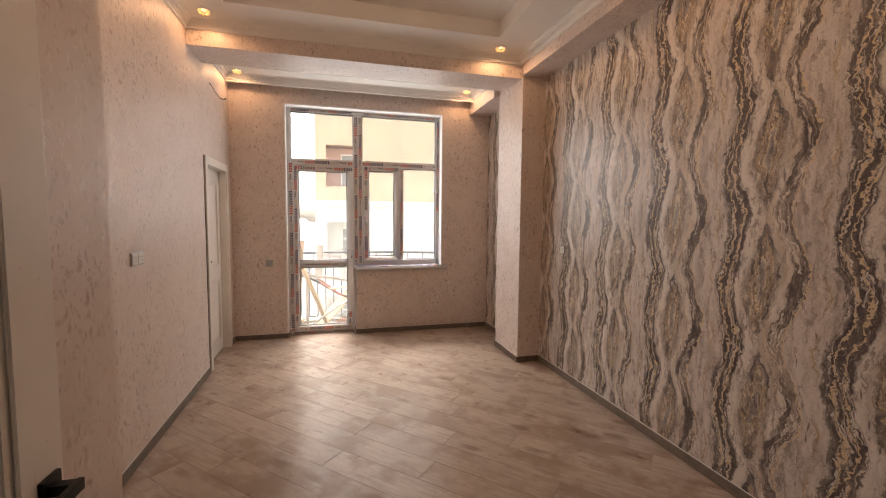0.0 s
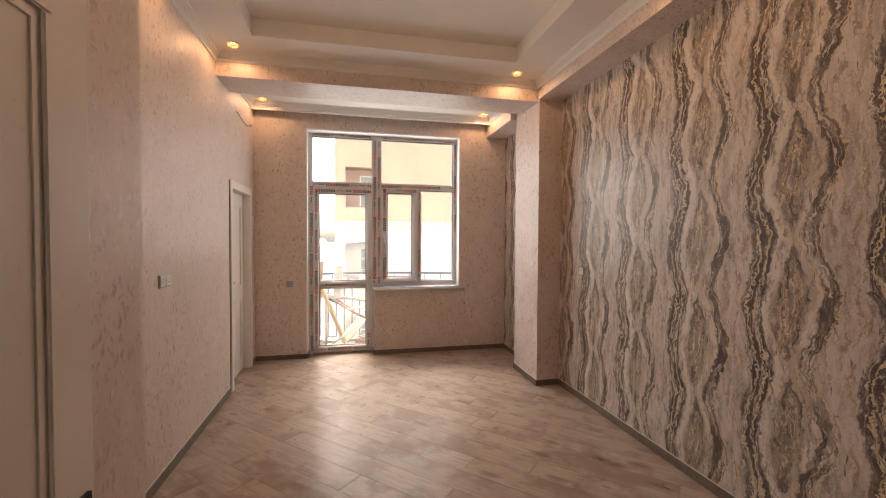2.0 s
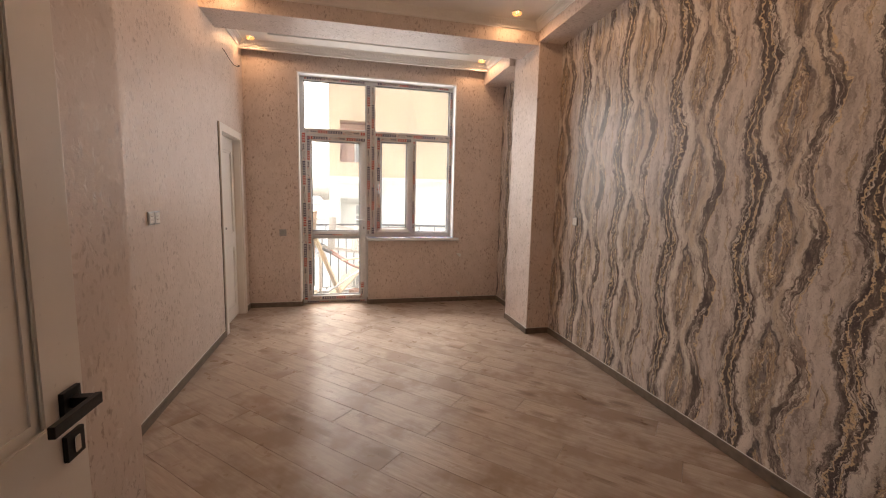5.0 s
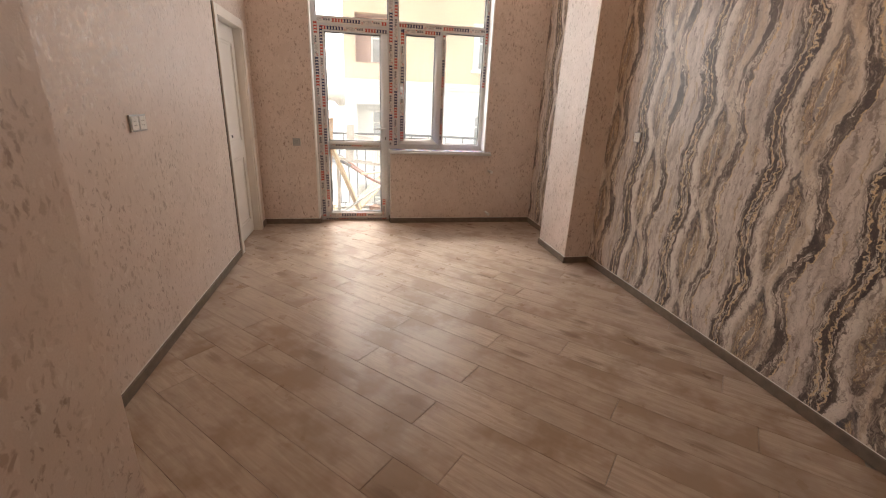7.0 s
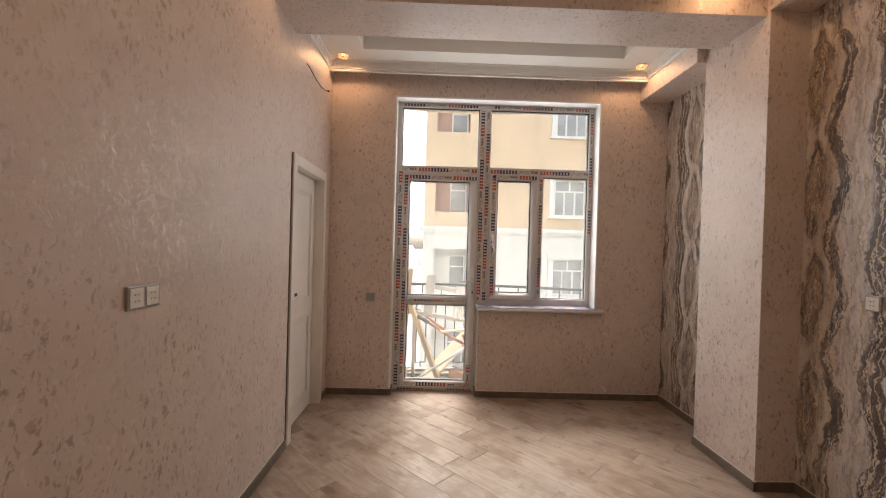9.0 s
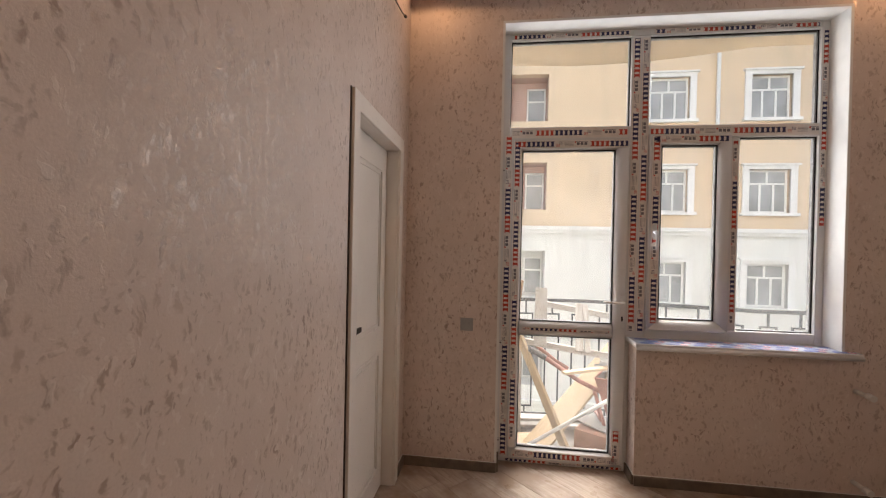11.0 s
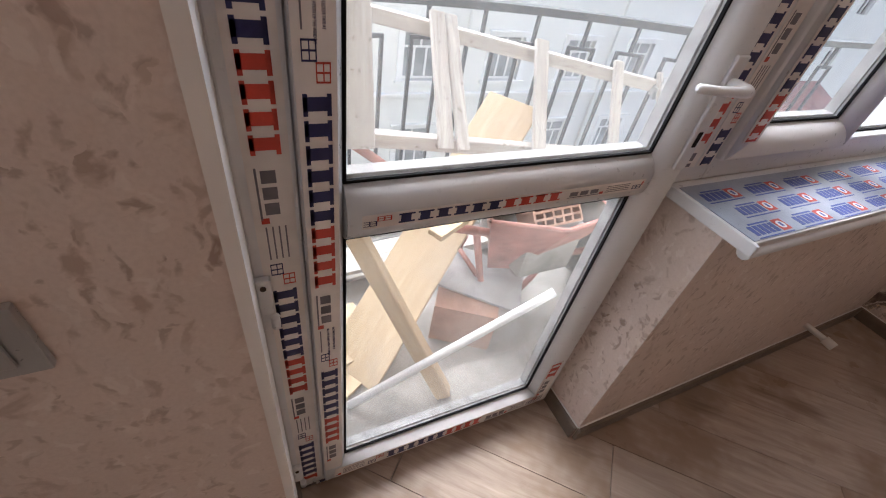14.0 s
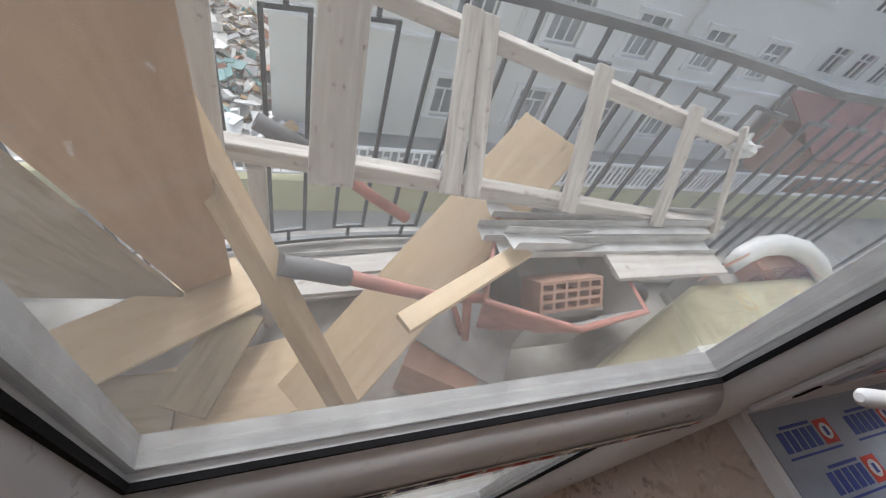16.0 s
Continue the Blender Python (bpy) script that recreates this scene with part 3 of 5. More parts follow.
# left wall with the inner doorway
bm = bmesh.new()
panel_wall(bm, "y", NOSE_Y - 0.02, 0.0, 0, TOP, -0.12, 0.0, [(-1.02, -0.25, -0.1, 2.03)])
structure("wall_left", bm, M_WALL, "beige flaked wallpaper on plastered room wall", "wall")
bm = bmesh.new()
add_box(bm, -0.12, NOSE_X, BACK, NOSE_Y, 0, TOP)
bmesh.ops.bevel(bm, geom=[e for e in bm.edges if abs(e.verts[0].co.x - NOSE_X) < 1e-5 and abs(e.verts[1].co.x - NOSE_X) < 1e-5 and abs(e.verts[0].co.z - e.verts[1].co.z) > 1], offset=0.012, segments=3, affect="EDGES")
structure("wall_projection", bm, M_WALL, "projecting wall beside the entrance in beige flaked wallpaper", "wall")
# window wall
bm = bmesh.new()
panel_wall(bm, "x", -0.12, XR + 0.15, 0, TOP, 0.0, 0.222, [(WIN[0], PARX, 0.0, WIN[3]), (PARX, WIN[1], 0.88, WIN[3])])
structure("wall_window", bm, M_WALL, "window wall in beige flaked wallpaper", "wall")
# right wall
bm = box(XR, XR + 0.15, BACK, -0.89, 0, TOP)
structure("wall_right", bm, M_AGATE, "feature wall in grey and gold onyx wallpaper", "wall")
bm = box(XR - 0.04, XR + 0.15, -0.89, 0.0, 0, TOP)
structure("wall_right_bay", bm, M_AGATE, "bay wall in grey and gold onyx wallpaper", "wall")
# pillar and beams
bm = box(3.04, XR, -1.50, -0.89, 0, SOF + 0.1)
structure("pillar", bm, M_WALL, "wall pillar in beige flaked wallpaper", "pillar")
bm = box(0, 3.04, -1.475, -1.04, 2.935, SOF + 0.1)
structure("beam_cross", bm, M_WALL, "ceiling beam wrapped in beige flaked wallpaper", "beam")
bm = box(3.03, XR, BACK, -1.50, 2.955, SOF + 0.1)
structure("beam_side", bm, M_WALL, "side ceiling beam in beige flaked wallpaper", "beam")
bm = box(2.97, XR - 0.04, -0.89, 0.0, 2.905, SOF + 0.1)
structure("beam_bay", bm, M_WALL, "bay ceiling beam in beige flaked wallpaper", "beam")
# entrance wall and hall behind the camera
bm = bmesh.new()
panel_wall(bm, "x", NOSE_X, XR + 0.15, 0, TOP, BACK - 0.14, BACK, [(0.64, 1.62, -0.1, 2.06)])
structure("wall_entrance", bm, M_WALL, "entrance wall in beige flaked wallpaper", "wall")
bm = bmesh.new()
add_box(bm, -0.6, -0.45, -7.6, BACK - 0.14, 0, 2.9)
add_box(bm, 2.6, 2.75, -7.6, BACK - 0.14, 0, 2.9)
add_box(bm, -0.6, 2.75, -7.75, -7.6, 0, 2.9)
structure("wall_hall", bm, M_WHITE, "plain white hall walls", "wall")
structure("ceiling_hall", box(-0.6, 2.75, -7.75, BACK - 0.14, 2.9, 3.0), M_WHITE, "plain white hall ceiling", "ceiling")
bm = bmesh.new()
add_box(bm, -1.6, -1.5, -1.9, 0.2, 0, 2.6)
add_box(bm, -1.5, -0.12, -1.9, -1.8, 0, 2.6)
add_box(bm, -1.5, -0.12, 0.1, 0.2, 0, 2.6)
add_box(bm, -1.6, -0.12, -1.9, 0.2, 2.6, 2.7)
structure("wall_closet", bm, M_WHITE, "plain white walls behind the inner door", "wall")

# ceiling: soffits, tray, dropped star panel
bm = bmesh.new()


def poly_slab(bm, pts, z0, z1):
    lo = [bm.verts.new((x, y, z0)) for x, y in pts]
    hi = [bm.verts.new((x, y, z1)) for x, y in pts]
    n = len(pts)
    bm.faces.new(lo[::-1]), bm.faces.new(hi)
    for k in range(n):
        bm.faces.new((lo[k], lo[(k + 1) % n], hi[(k + 1) % n], hi[k]))


TR = (0.385, 2.62, -1.88)
add_box(bm, -0.1, XR, -7.0 + 1.6, 0.0, CEIL, CEIL + 0.12)
add_box(bm, 0.0, TR[0], -3.68, -1.475, SOF, CEIL - 0.001)
add_box(bm, 0.0, 0.86, BACK, -3.68, SOF, CEIL - 0.001)
add_box(bm, TR[1], 3.03, BACK, -1.475, SOF, CEIL - 0.001)
add_box(bm, TR[0], TR[1], TR[2], -1.475, SOF, CEIL - 0.001)
add_box(bm, 0.86, TR[1], BACK, -4.95, SOF, CEIL - 0.001)
# bay soffit with its own shallow tray and a curtain slot at the window wall
add_box(bm, 0.0, 0.36, -1.04, -0.13, SOF, CEIL - 0.001)
add_box(bm, 2.62, 2.97, -1.04, -0.13, SOF, CEIL - 0.001)
add_box(bm, 0.36, 2.62, -0.42, -0.13, SOF, CEIL - 0.001)
add_box(bm, 0.0, 2.97, -0.155, -0.13, 3.045, SOF)
cx, cy = 1.695, -3.43
star = [(1.69, -2.54), (2.06, -3.25), (1.97, -3.43), (2.06, -3.61), (1.69, -4.33), (1.325, -3.61), (1.41, -3.43), (1.325, -3.25)]
hole = [(cx + 0.17 * math.cos(a), cy + 0.17 * math.sin(a)) for a in (radians(d) for d in (80, 170, 260, 350))]
lo_o = [bm.verts.new((x, y, SOF)) for x, y in star]
hi_o = [bm.verts.new((x, y, CEIL - 0.001)) for x, y in star]
lo_i = [bm.verts.new((x, y, SOF)) for x, y in hole]
hi_i = [bm.verts.new((x, y, CEIL - 0.001)) for x, y in hole]
for k in range(8):
    bm.faces.new((lo_o[k], lo_o[(k + 1) % 8], hi_o[(k + 1) % 8], hi_o[k]))
for k in range(4):
    bm.faces.new((lo_i[k], hi_i[k], hi_i[(k + 1) % 4], lo_i[(k + 1) % 4]))
ed = [bm.edges.get((r[k], r[(k + 1) % len(r)])) for r in (lo_o, lo_i) for k in range(len(r))]
bmesh.ops.triangle_fill(bm, edges=ed, use_beauty=True)
structure("ceiling", bm, M_WHITE, "white stepped plasterboard ceiling with a dropped star panel", "ceiling")

# cornice with relief
CORN = [(0.0, 0.0), (0.012, 0.004), (0.016, 0.018), (0.022, 0.022), (0.045, 0.052), (0.05, 0.06), (0.062, 0.062), (0.066, 0.07), (0.0, 0.07)]


def cornice(p, q, inward):
    p, q, inward = Vector(p), Vector(q), Vector(inward)
    bm = bmesh.new()
    rings = []
    for c in (p, q):
        rings.append([bm.verts.new(c + inward * d + Vector((0, 0, SOF - 0.07 + h))) for d, h in CORN])
    n = len(CORN)
    for k in range(n):
        bm.faces.new((rings[0][k], rings[1][k], rings[1][(k + 1) % n], rings[0][(k + 1) % n]))
    bm.faces.new(rings[0]), bm.faces.new(rings[1][::-1])
    along = (q - p).normalized()
    face = (inward * 0.8 + Vector((0, 0, -1)) * 0.6).normalized()
    up = face.cross(along).normalized()
    mid = inward * 0.036 + Vector((0, 0, SOF - 0.07 + 0.036))
    count = int((q - p).length / 0.115)
    for k in range(count):
        c = p + along * ((k + 0.5) * (q - p).length / count) + mid
        for da, du, la, lu, turn in ((0, 0, 0.013, 0.013, 0), (0.026, 0.006, 0.018, 0.005, 40), (-0.026, 0.006, 0.018, 0.005, -40), (0.04, -0.006, 0.015, 0.005, -30), (-0.04, -0.006, 0.015, 0.005, 30)):
            a2 = along * math.cos(radians(turn)) + up * math.sin(radians(turn))
            u2 = up * math.cos(radians(turn)) - along * math.sin(radians(turn))
            o = c + along * da + up * du
            ring = [bm.verts.new(o + a2 * la * math.cos(t) + u2 * lu * math.sin(t)) for t in (math.pi * j / 4 for j in range(8))]
            tip = bm.verts.new(o + face * 0.008)
            for j in range(8):
                bm.faces.new((ring[j], ring[(j + 1) % 8], tip)).smooth = True
    bmesh.ops.recalc_face_normals(bm, faces=bm.faces[:])
    return bm


for nm, p, q, inn in (("left", (0, NOSE_Y, 0), (0, -1.475, 0), (1, 0, 0)), ("beam", (0.0, -1.475, 0), (3.03, -1.475, 0), (0, -1, 0)),
                      ("side", (3.03, BACK, 0), (3.03, -1.475, 0), (-1, 0, 0)), ("bay_left", (0, -1.04, 0), (0, -0.155, 0), (1, 0, 0)),
                      ("bay_right", (2.97, -1.04, 0), (2.97, -0.155, 0), (-1, 0, 0)), ("bay_front", (0.0, -0.155, 0), (2.97, -0.155, 0), (0, -1, 0)),
                      ("projection", (NOSE_X, BACK, 0), (NOSE_X, NOSE_Y, 0), (1, 0, 0)), ("return", (0.0, NOSE_Y, 0), (NOSE_X, NOSE_Y, 0), (0, 1, 0))):
    structure("cornice_" + nm, cornice(p, q, inn), M_WHITE, "white plaster cornice with leaf relief", "cornice")

# skirting boards
SK = [((0.0, NOSE_Y), (0.0, -1.10), (1, 0)), ((0.0, -0.165), (0.0, 0.0), (1, 0)), ((0.0, 0.0), (0.617, 0.0), (0, -1)),
      ((PARX, 0.0), (XR - 0.04, 0.0), (0, -1)), ((XR - 0.04, -0.89), (XR - 0.04, 0.0), (-1, 0)), ((3.04, -1.515), (3.04, -0.89), (-1, 0)),
      ((3.025, -1.50), (XR, -1.50), (0, -1)), ((XR, BACK), (XR, -1.50), (-1, 0)), ((PARX, 0.0), (PARX, 0.15), (-1, 0)), ((0.617, 0.0), (0.617, 0.15), (1, 0))]
for k, (p, q, n) in enumerate(SK):
    x0, x1 = sorted((p[0], q[0])) if n[0] == 0 else sorted((p[0], p[0] + n[0] * 0.015))
    y0, y1 = sorted((p[1], q[1])) if n[1] == 0 else sorted((p[1], p[1] + n[1] * 0.015))
    ob = structure("baseboard", box(x0, x1, y0, y1, 0.0, 0.06, 0.003), M_SKIRT, "grey wood-look skirting board", "baseboard")
    # pale sealant line above it
    g = 0.004
    part("sealant", box(x0 if n[0] >= 0 else x1 - g, x1 if n[0] <= 0 else x0 + g, y0 if n[1] >= 0 else y1 - g, y1 if n[1] <= 0 else y0 + g, 0.06, 0.0635), M_PLASTER, ob, "thin white sealant line")

# ---- window and balcony door ----
FY0, FY1 = 0.15, 0.22  # the frame's inner and outer face
win = thing("balcony_window", "white PVC balcony door and window unit still wearing protective tape", "window")


def frame_bar(name, x0, x1, z0, z1, y0=FY0, y1=FY1, parent=None, bev=0.006):
    return part(name, box(x0, x1, y0, y1, z0, z1, bev), M_PVC, parent or win)


frame_bar("frame_stile", 0.617, 0.665, 0.0, 2.88)
frame_bar("frame_stile", 0.665, 0.6925, 0.03, 2.175, bev=0.003)
frame_bar("frame_stile", 2.545, 2.59, 0.88, 2.88)
frame_bar("frame_head", 0.665, 2.545, 2.835, 2.88)
frame_bar("mullion", 1.435, 1.55, 0.88, 2.835)
frame_bar("mullion", 1.435, 1.46, 0.0, 0.88)
frame_bar("transom", 0.665, 1.435, 2.175, 2.255)
frame_bar("transom", 1.55, 2.545, 2.175, 2.255)
frame_bar("frame_foot", 1.55, 2.545, 0.88, 0.95)
frame_bar("threshold", 0.665, 1.435, 0.0, 0.03)
frame_bar("window_post", 2.045, 2.095, 0.95, 2.175)


def rails(parent, x0, x1, z0, z1, gx0, gx1, gz0, gz1, y0, y1):
    """Four mitred bars round a pane, rounded towards the room and sloped in towards the glass."""
    prof = [(0.0, y1), (0.0, y0 + 0.009), (0.03, y0 + 0.004), (0.07, y0 + 0.001), (0.12, y0), (0.48, y0), (0.60, y0 + 0.0015), (0.72, y0 + 0.005), (0.84, y0 + 0.011), (0.93, y0 + 0.019), (1.0, y0 + 0.030), (1.0, y1)]
    out = [(x0, z0), (x1, z0), (x1, z1), (x0, z1)]
    inn = [(gx0, gz0), (gx1, gz0), (gx1, gz1), (gx0, gz1)]
    for k, name in enumerate(("sash_rail", "sash_stile", "sash_rail", "sash_stile")):
        bm = bmesh.new()
        ends = []
        for c in (k, (k + 1) % 4):
            (ox, oz), (ix, iz) = out[c], inn[c]
            ends.append([bm.verts.new((ox + (ix - ox) * u, y, oz + (iz - oz) * u)) for u, y in prof])
        n = len(prof)
        for i in range(n):
            bm.faces.new((ends[0][i], ends[1][i], ends[1][(i + 1) % n], ends[0][(i + 1) % n])).smooth = 1 < i < 10
        bm.faces.new(ends[0]), bm.faces.new(ends[1][::-1])
        bmesh.ops.recalc_face_normals(bm, faces=bm.faces[:])
        part(name, bm, M_PVC, parent)


def pane(x0, x1, z0, z1, y, parent, mat=M_GLASS):
    ob = part("pane", box(x0 - 0.004, x1 + 0.004, y - 0.003, y + 0.003, z0 - 0.004, z1 + 0.004), mat, parent, "clear double-glazing pane")
    ob.visible_shadow = False
    # glazing bead and black seal round the glass
    bm = bmesh.new()
    w = 0.0045
    for a, b, c, d in ((x0, x0 + w, z0, z1), (x1 - w, x1, z0, z1), (x0 + w, x1 - w, z0, z0 + w), (x0 + w, x1 - w, z1 - w, z1)):
        add_box(bm, a, b, y - 0.0095, y - 0.0035, c, d)
    part("seal", bm, M_SEAL, parent, "black rubber glazing seal")
    bm = bmesh.new()
    w = 0.007
    for a, b, c, d in ((x0, x0 + w, z0, z1), (x1 - w, x1, z0, z1), (x0 + w, x1 - w, z0, z0 + w), (x0 + w, x1 - w, z1 - w, z1)):
        add_box(bm, a, b, y + 0.004, y + 0.028, c, d)
    part("glazing_bead", bm, M_PVCDUST, parent, "dusty white glazing bead")


pane(0.665, 1.435, 2.255, 2.835, 0.185, win)
pane(1.55, 2.545, 2.255, 2.835, 0.185, win)
pane(2.095, 2.545, 0.95, 2.175, 0.185, win)
sash = part("casement_sash", box(1.56, 1.565, 0.16, 0.17, 0.96, 0.965), M_PVC, win)
rails(sash, 1.553, 2.042, 0.935, 2.195, 1.635, 1.968, 1.005, 2.125, 0.13, 0.194)
pane(1.635, 1.968, 1.005, 2.125, 0.166, sash)
leaf = part("balcony_door", box(0.75, 0.755, 0.16, 0.17, 0.9, 0.905), M_PVC, win, "white PVC balcony door, closed")
rails(leaf, 0.694, 1.432, 0.033, 2.172, 0.752, 1.35, 0.105, 2.10, 0.13, 0.194)
prof = [(0.194, 0.862), (0.160, 0.862), (0.149, 0.867), (0.141, 0.873), (0.135, 0.881), (0.1315, 0.889), (0.13, 0.897), (0.13, 0.918), (0.1315, 0.927), (0.135, 0.935), (0.141, 0.944), (0.149, 0.952), (0.160, 0.958), (0.194, 0.958)]
bm = bmesh.new()
ends = [[bm.verts.new((x, y, z)) for y, z in prof] for x in (0.752, 1.35)]
for i in range(len(prof)):
    bm.faces.new((ends[0][i], ends[1][i], ends[1][(i + 1) % len(prof)], ends[0][(i + 1) % len(prof)])).smooth = 0 < i < 12
bm.faces.new(ends[0]), bm.faces.new(ends[1][::-1])
bmesh.ops.recalc_face_normals(bm, faces=bm.faces[:])
part("middle_rail", bm, M_PVC, leaf)
pane(0.752, 1.35, 0.958, 2.10, 0.166, leaf, M_DUSTY)
pane(0.752, 1.35, 0.105, 0.862, 0.166, leaf, M_DUSTY)


def pvc_handle(x, z, y, parent, tip, key=True):
    """A lever handle on a plate; tip is the lever's end from its neck along x and z."""
    bm = box(x - 0.016, x + 0.016, y - 0.008, y, z - 0.17 if key else z - 0.035, z + 0.045, 0.004)
    h = part("handle", bm, M_PVC, parent, "white lever handle on a long plate")
    dx, dz = tip
    part("lever", tube([(x, y - 0.006, z), (x, y - 0.024, z), (x, y - 0.040, z), (x + dx * 0.06, y - 0.047, z + dz * 0.06), (x + dx * 0.25, y - 0.049, z + dz * 0.25), (x + dx * 0.7, y - 0.045, z + dz * 0.7), (x + dx * 0.96, y - 0.038, z + dz), (x + dx, y - 0.037, z + dz)], [0.010, 0.010, 0.010, 0.010, 0.009, 0.0075, 0.0075, 0.0035], 12), M_PVC, h)
    if key:
        part("keyhole", box(x - 0.005, x + 0.005, y - 0.0095, y - 0.0075, z - 0.12, z - 0.09), M_SEAL, h)
    return h


pvc_handle(1.405, 1.106, 0.13, leaf, (-0.125, 0.004))
pvc_handle(1.592, 1.565, 0.13, sash, (0.004, -0.11), False)
for z in (0.13, 0.79, 1.95):
    hinge = part("hinge", box(0.6205, 0.642, 0.1365, 0.1495, z - 0.045, z + 0.03, 0.003), M_PVC, win, "white hinge block")
    part("pin", tube([(0.630, 0.1365, z + 0.016), (0.630, 0.1345, z + 0.016)], 0.0045), M_GAP, hinge, "dark screw head")
    part("barrel", tube([(0.640, 0.133, z - 0.07), (0.640, 0.133, z - 0.045)], 0.007), M_PVC, hinge)

# white reveals of the opening
bm = bmesh.new()
add_box(bm, WIN[1] - 0.003, WIN[1], -0.003, 0.15, 0.88, WIN[3])
add_box(bm, WIN[0], WIN[1], -0.003, 0.15, WIN[3] - 0.003, WIN[3])
add_box(bm, WIN[0], WIN[0] + 0.003, -0.004, 0.15, 0.06, WIN[3])
add_box(bm, WIN[0] - 0.012, WIN[0], -0.004, -0.0005, 0.06, WIN[3] + 0.012)
add_box(bm, WIN[0], WIN[1] + 0.012, -0.004, -0.0005, WIN[3], WIN[3] + 0.012)
add_box(bm, WIN[1], WIN[1] + 0.012, -0.004, -0.0005, 0.88, WIN[3])
structure("trim_reveal", bm, M_PLASTER, "white plaster reveal with a corner bead", "trim")

# sill with film
sill = thing("window_sill", "white PVC window sill under printed blue protective film", "sill")
part("board", box(1.447, 2.665, -0.055, 0.15, 0.862, 0.884, 0.004), M_PVC, sill)
part("nose", tube([(1.447, -0.05, 0.858), (2.665, -0.05, 0.858)], 0.014, 12), M_PVC, sill)
part("end_cap", box(1.437, 1.447, -0.066, 0.15, 0.860, 0.887, 0.003), M_PVC, sill)
film = part("film", box(1.452, 2.66, -0.05, 0.128, 0.884, 0.8855), M_FILM, sill, "pale blue film with blue and red print")

# ---- floor planks come last; base slab here ----
structure("floor", box(-1.6, XR + 0.15, -7.75, 0.15, -0.14, -0.012), M_CONCRETE, "greige laminate planks laid diagonally over a slab", "floor")


# ---- outside ----
GZ = -8.0
structure("ground", box(-400, 400, 1.5, 900, GZ - 0.5, GZ), M_GROUND, "dusty grey yard and street ground", "ground")
structure("wall_outside", panel_wall(bmesh.new(), "x", -6, 12, GZ, 9.0, 0.2225, 0.24, [(0.60, 1.47, -0.001, 2.90), (1.47, 2.61, 0.86, 2.90)]), M_LIGHT, "pale rendered outer wall of this building", "wall")

house = thing("apartment_building", "yellow and white rendered apartment block across the street", "building")
FX0, FX1, FY = 0.5, 22.0, 13.0
WCOLS = [5.57 + 3.28 * k for k in range(5)]
WROWS = [-5.31, -2.05, 1.21, 4.47, 7.73]  # tops
WW, WH = 1.30, 1.50
holes = []
for wx in WCOLS:
    for wz in WROWS:
        holes.append((wx + 0.27, wx + 0.27 + WW, wz - 0.17 - WH, wz - 0.17))
LOG = [(0.95, 2.30, z - 1.75, z - 0.02) for z in (7.85, 4.60, 1.35, -1.9)]
allh = holes + LOG
part("lower_wall", panel_wall(bmesh.new(), "x", FX0, FX1, GZ, 1.98, FY, FY + 0.35, [h for h in allh if h[3] < 1.98]), M_LIGHT, house, "pale grey lower storeys")
part("upper_wall", panel_wall(bmesh.new(), "x", FX0, FX1, 1.98, 8.9, FY, FY + 0.35, [h for h in allh if h[3] > 1.98]), M_YELLOW, house, "warm yellow upper storeys")
part("attic_wall", box(FX0, FX1, FY, FY + 0.35, 8.9, 9.7), M_LIGHT, house)
part("side_wall", box(FX0, FX0 + 0.3, FY + 0.35, FY + 12, GZ, 9.7), M_YELLOW, house)
part("back_wall", box(FX0 + 0.3, FX1, FY + 3.5, FY + 3.8, GZ, 9.7), M_LIGHT, house)
part("roof", box(FX0 - 0.3, FX1, FY - 0.4, FY + 12, 9.7, 9.95), M_TRIM, house)
for z, h in ((1.98, 0.26), (8.9, 0.3), (-4.3, 0.16)):
    bm = bmesh.new()
    add_box(bm, FX0 - 0.1, FX1, FY - 0.10, FY - 0.004, z, z + h * 0.5)
    add_box(bm, FX0 - 0.2, FX1, FY - 0.2, FY - 0.004, z + h * 0.5, z + h)
    part("string_course", bm, M_TRIM, house, "white moulded string course")
for px in (WCOLS[0] + 2.45, WCOLS[2] + 2.45):
    part("downpipe", tube([(px, FY - 0.12, GZ), (px, FY - 0.12, 9.3)], 0.06), M_LIGHT, house)


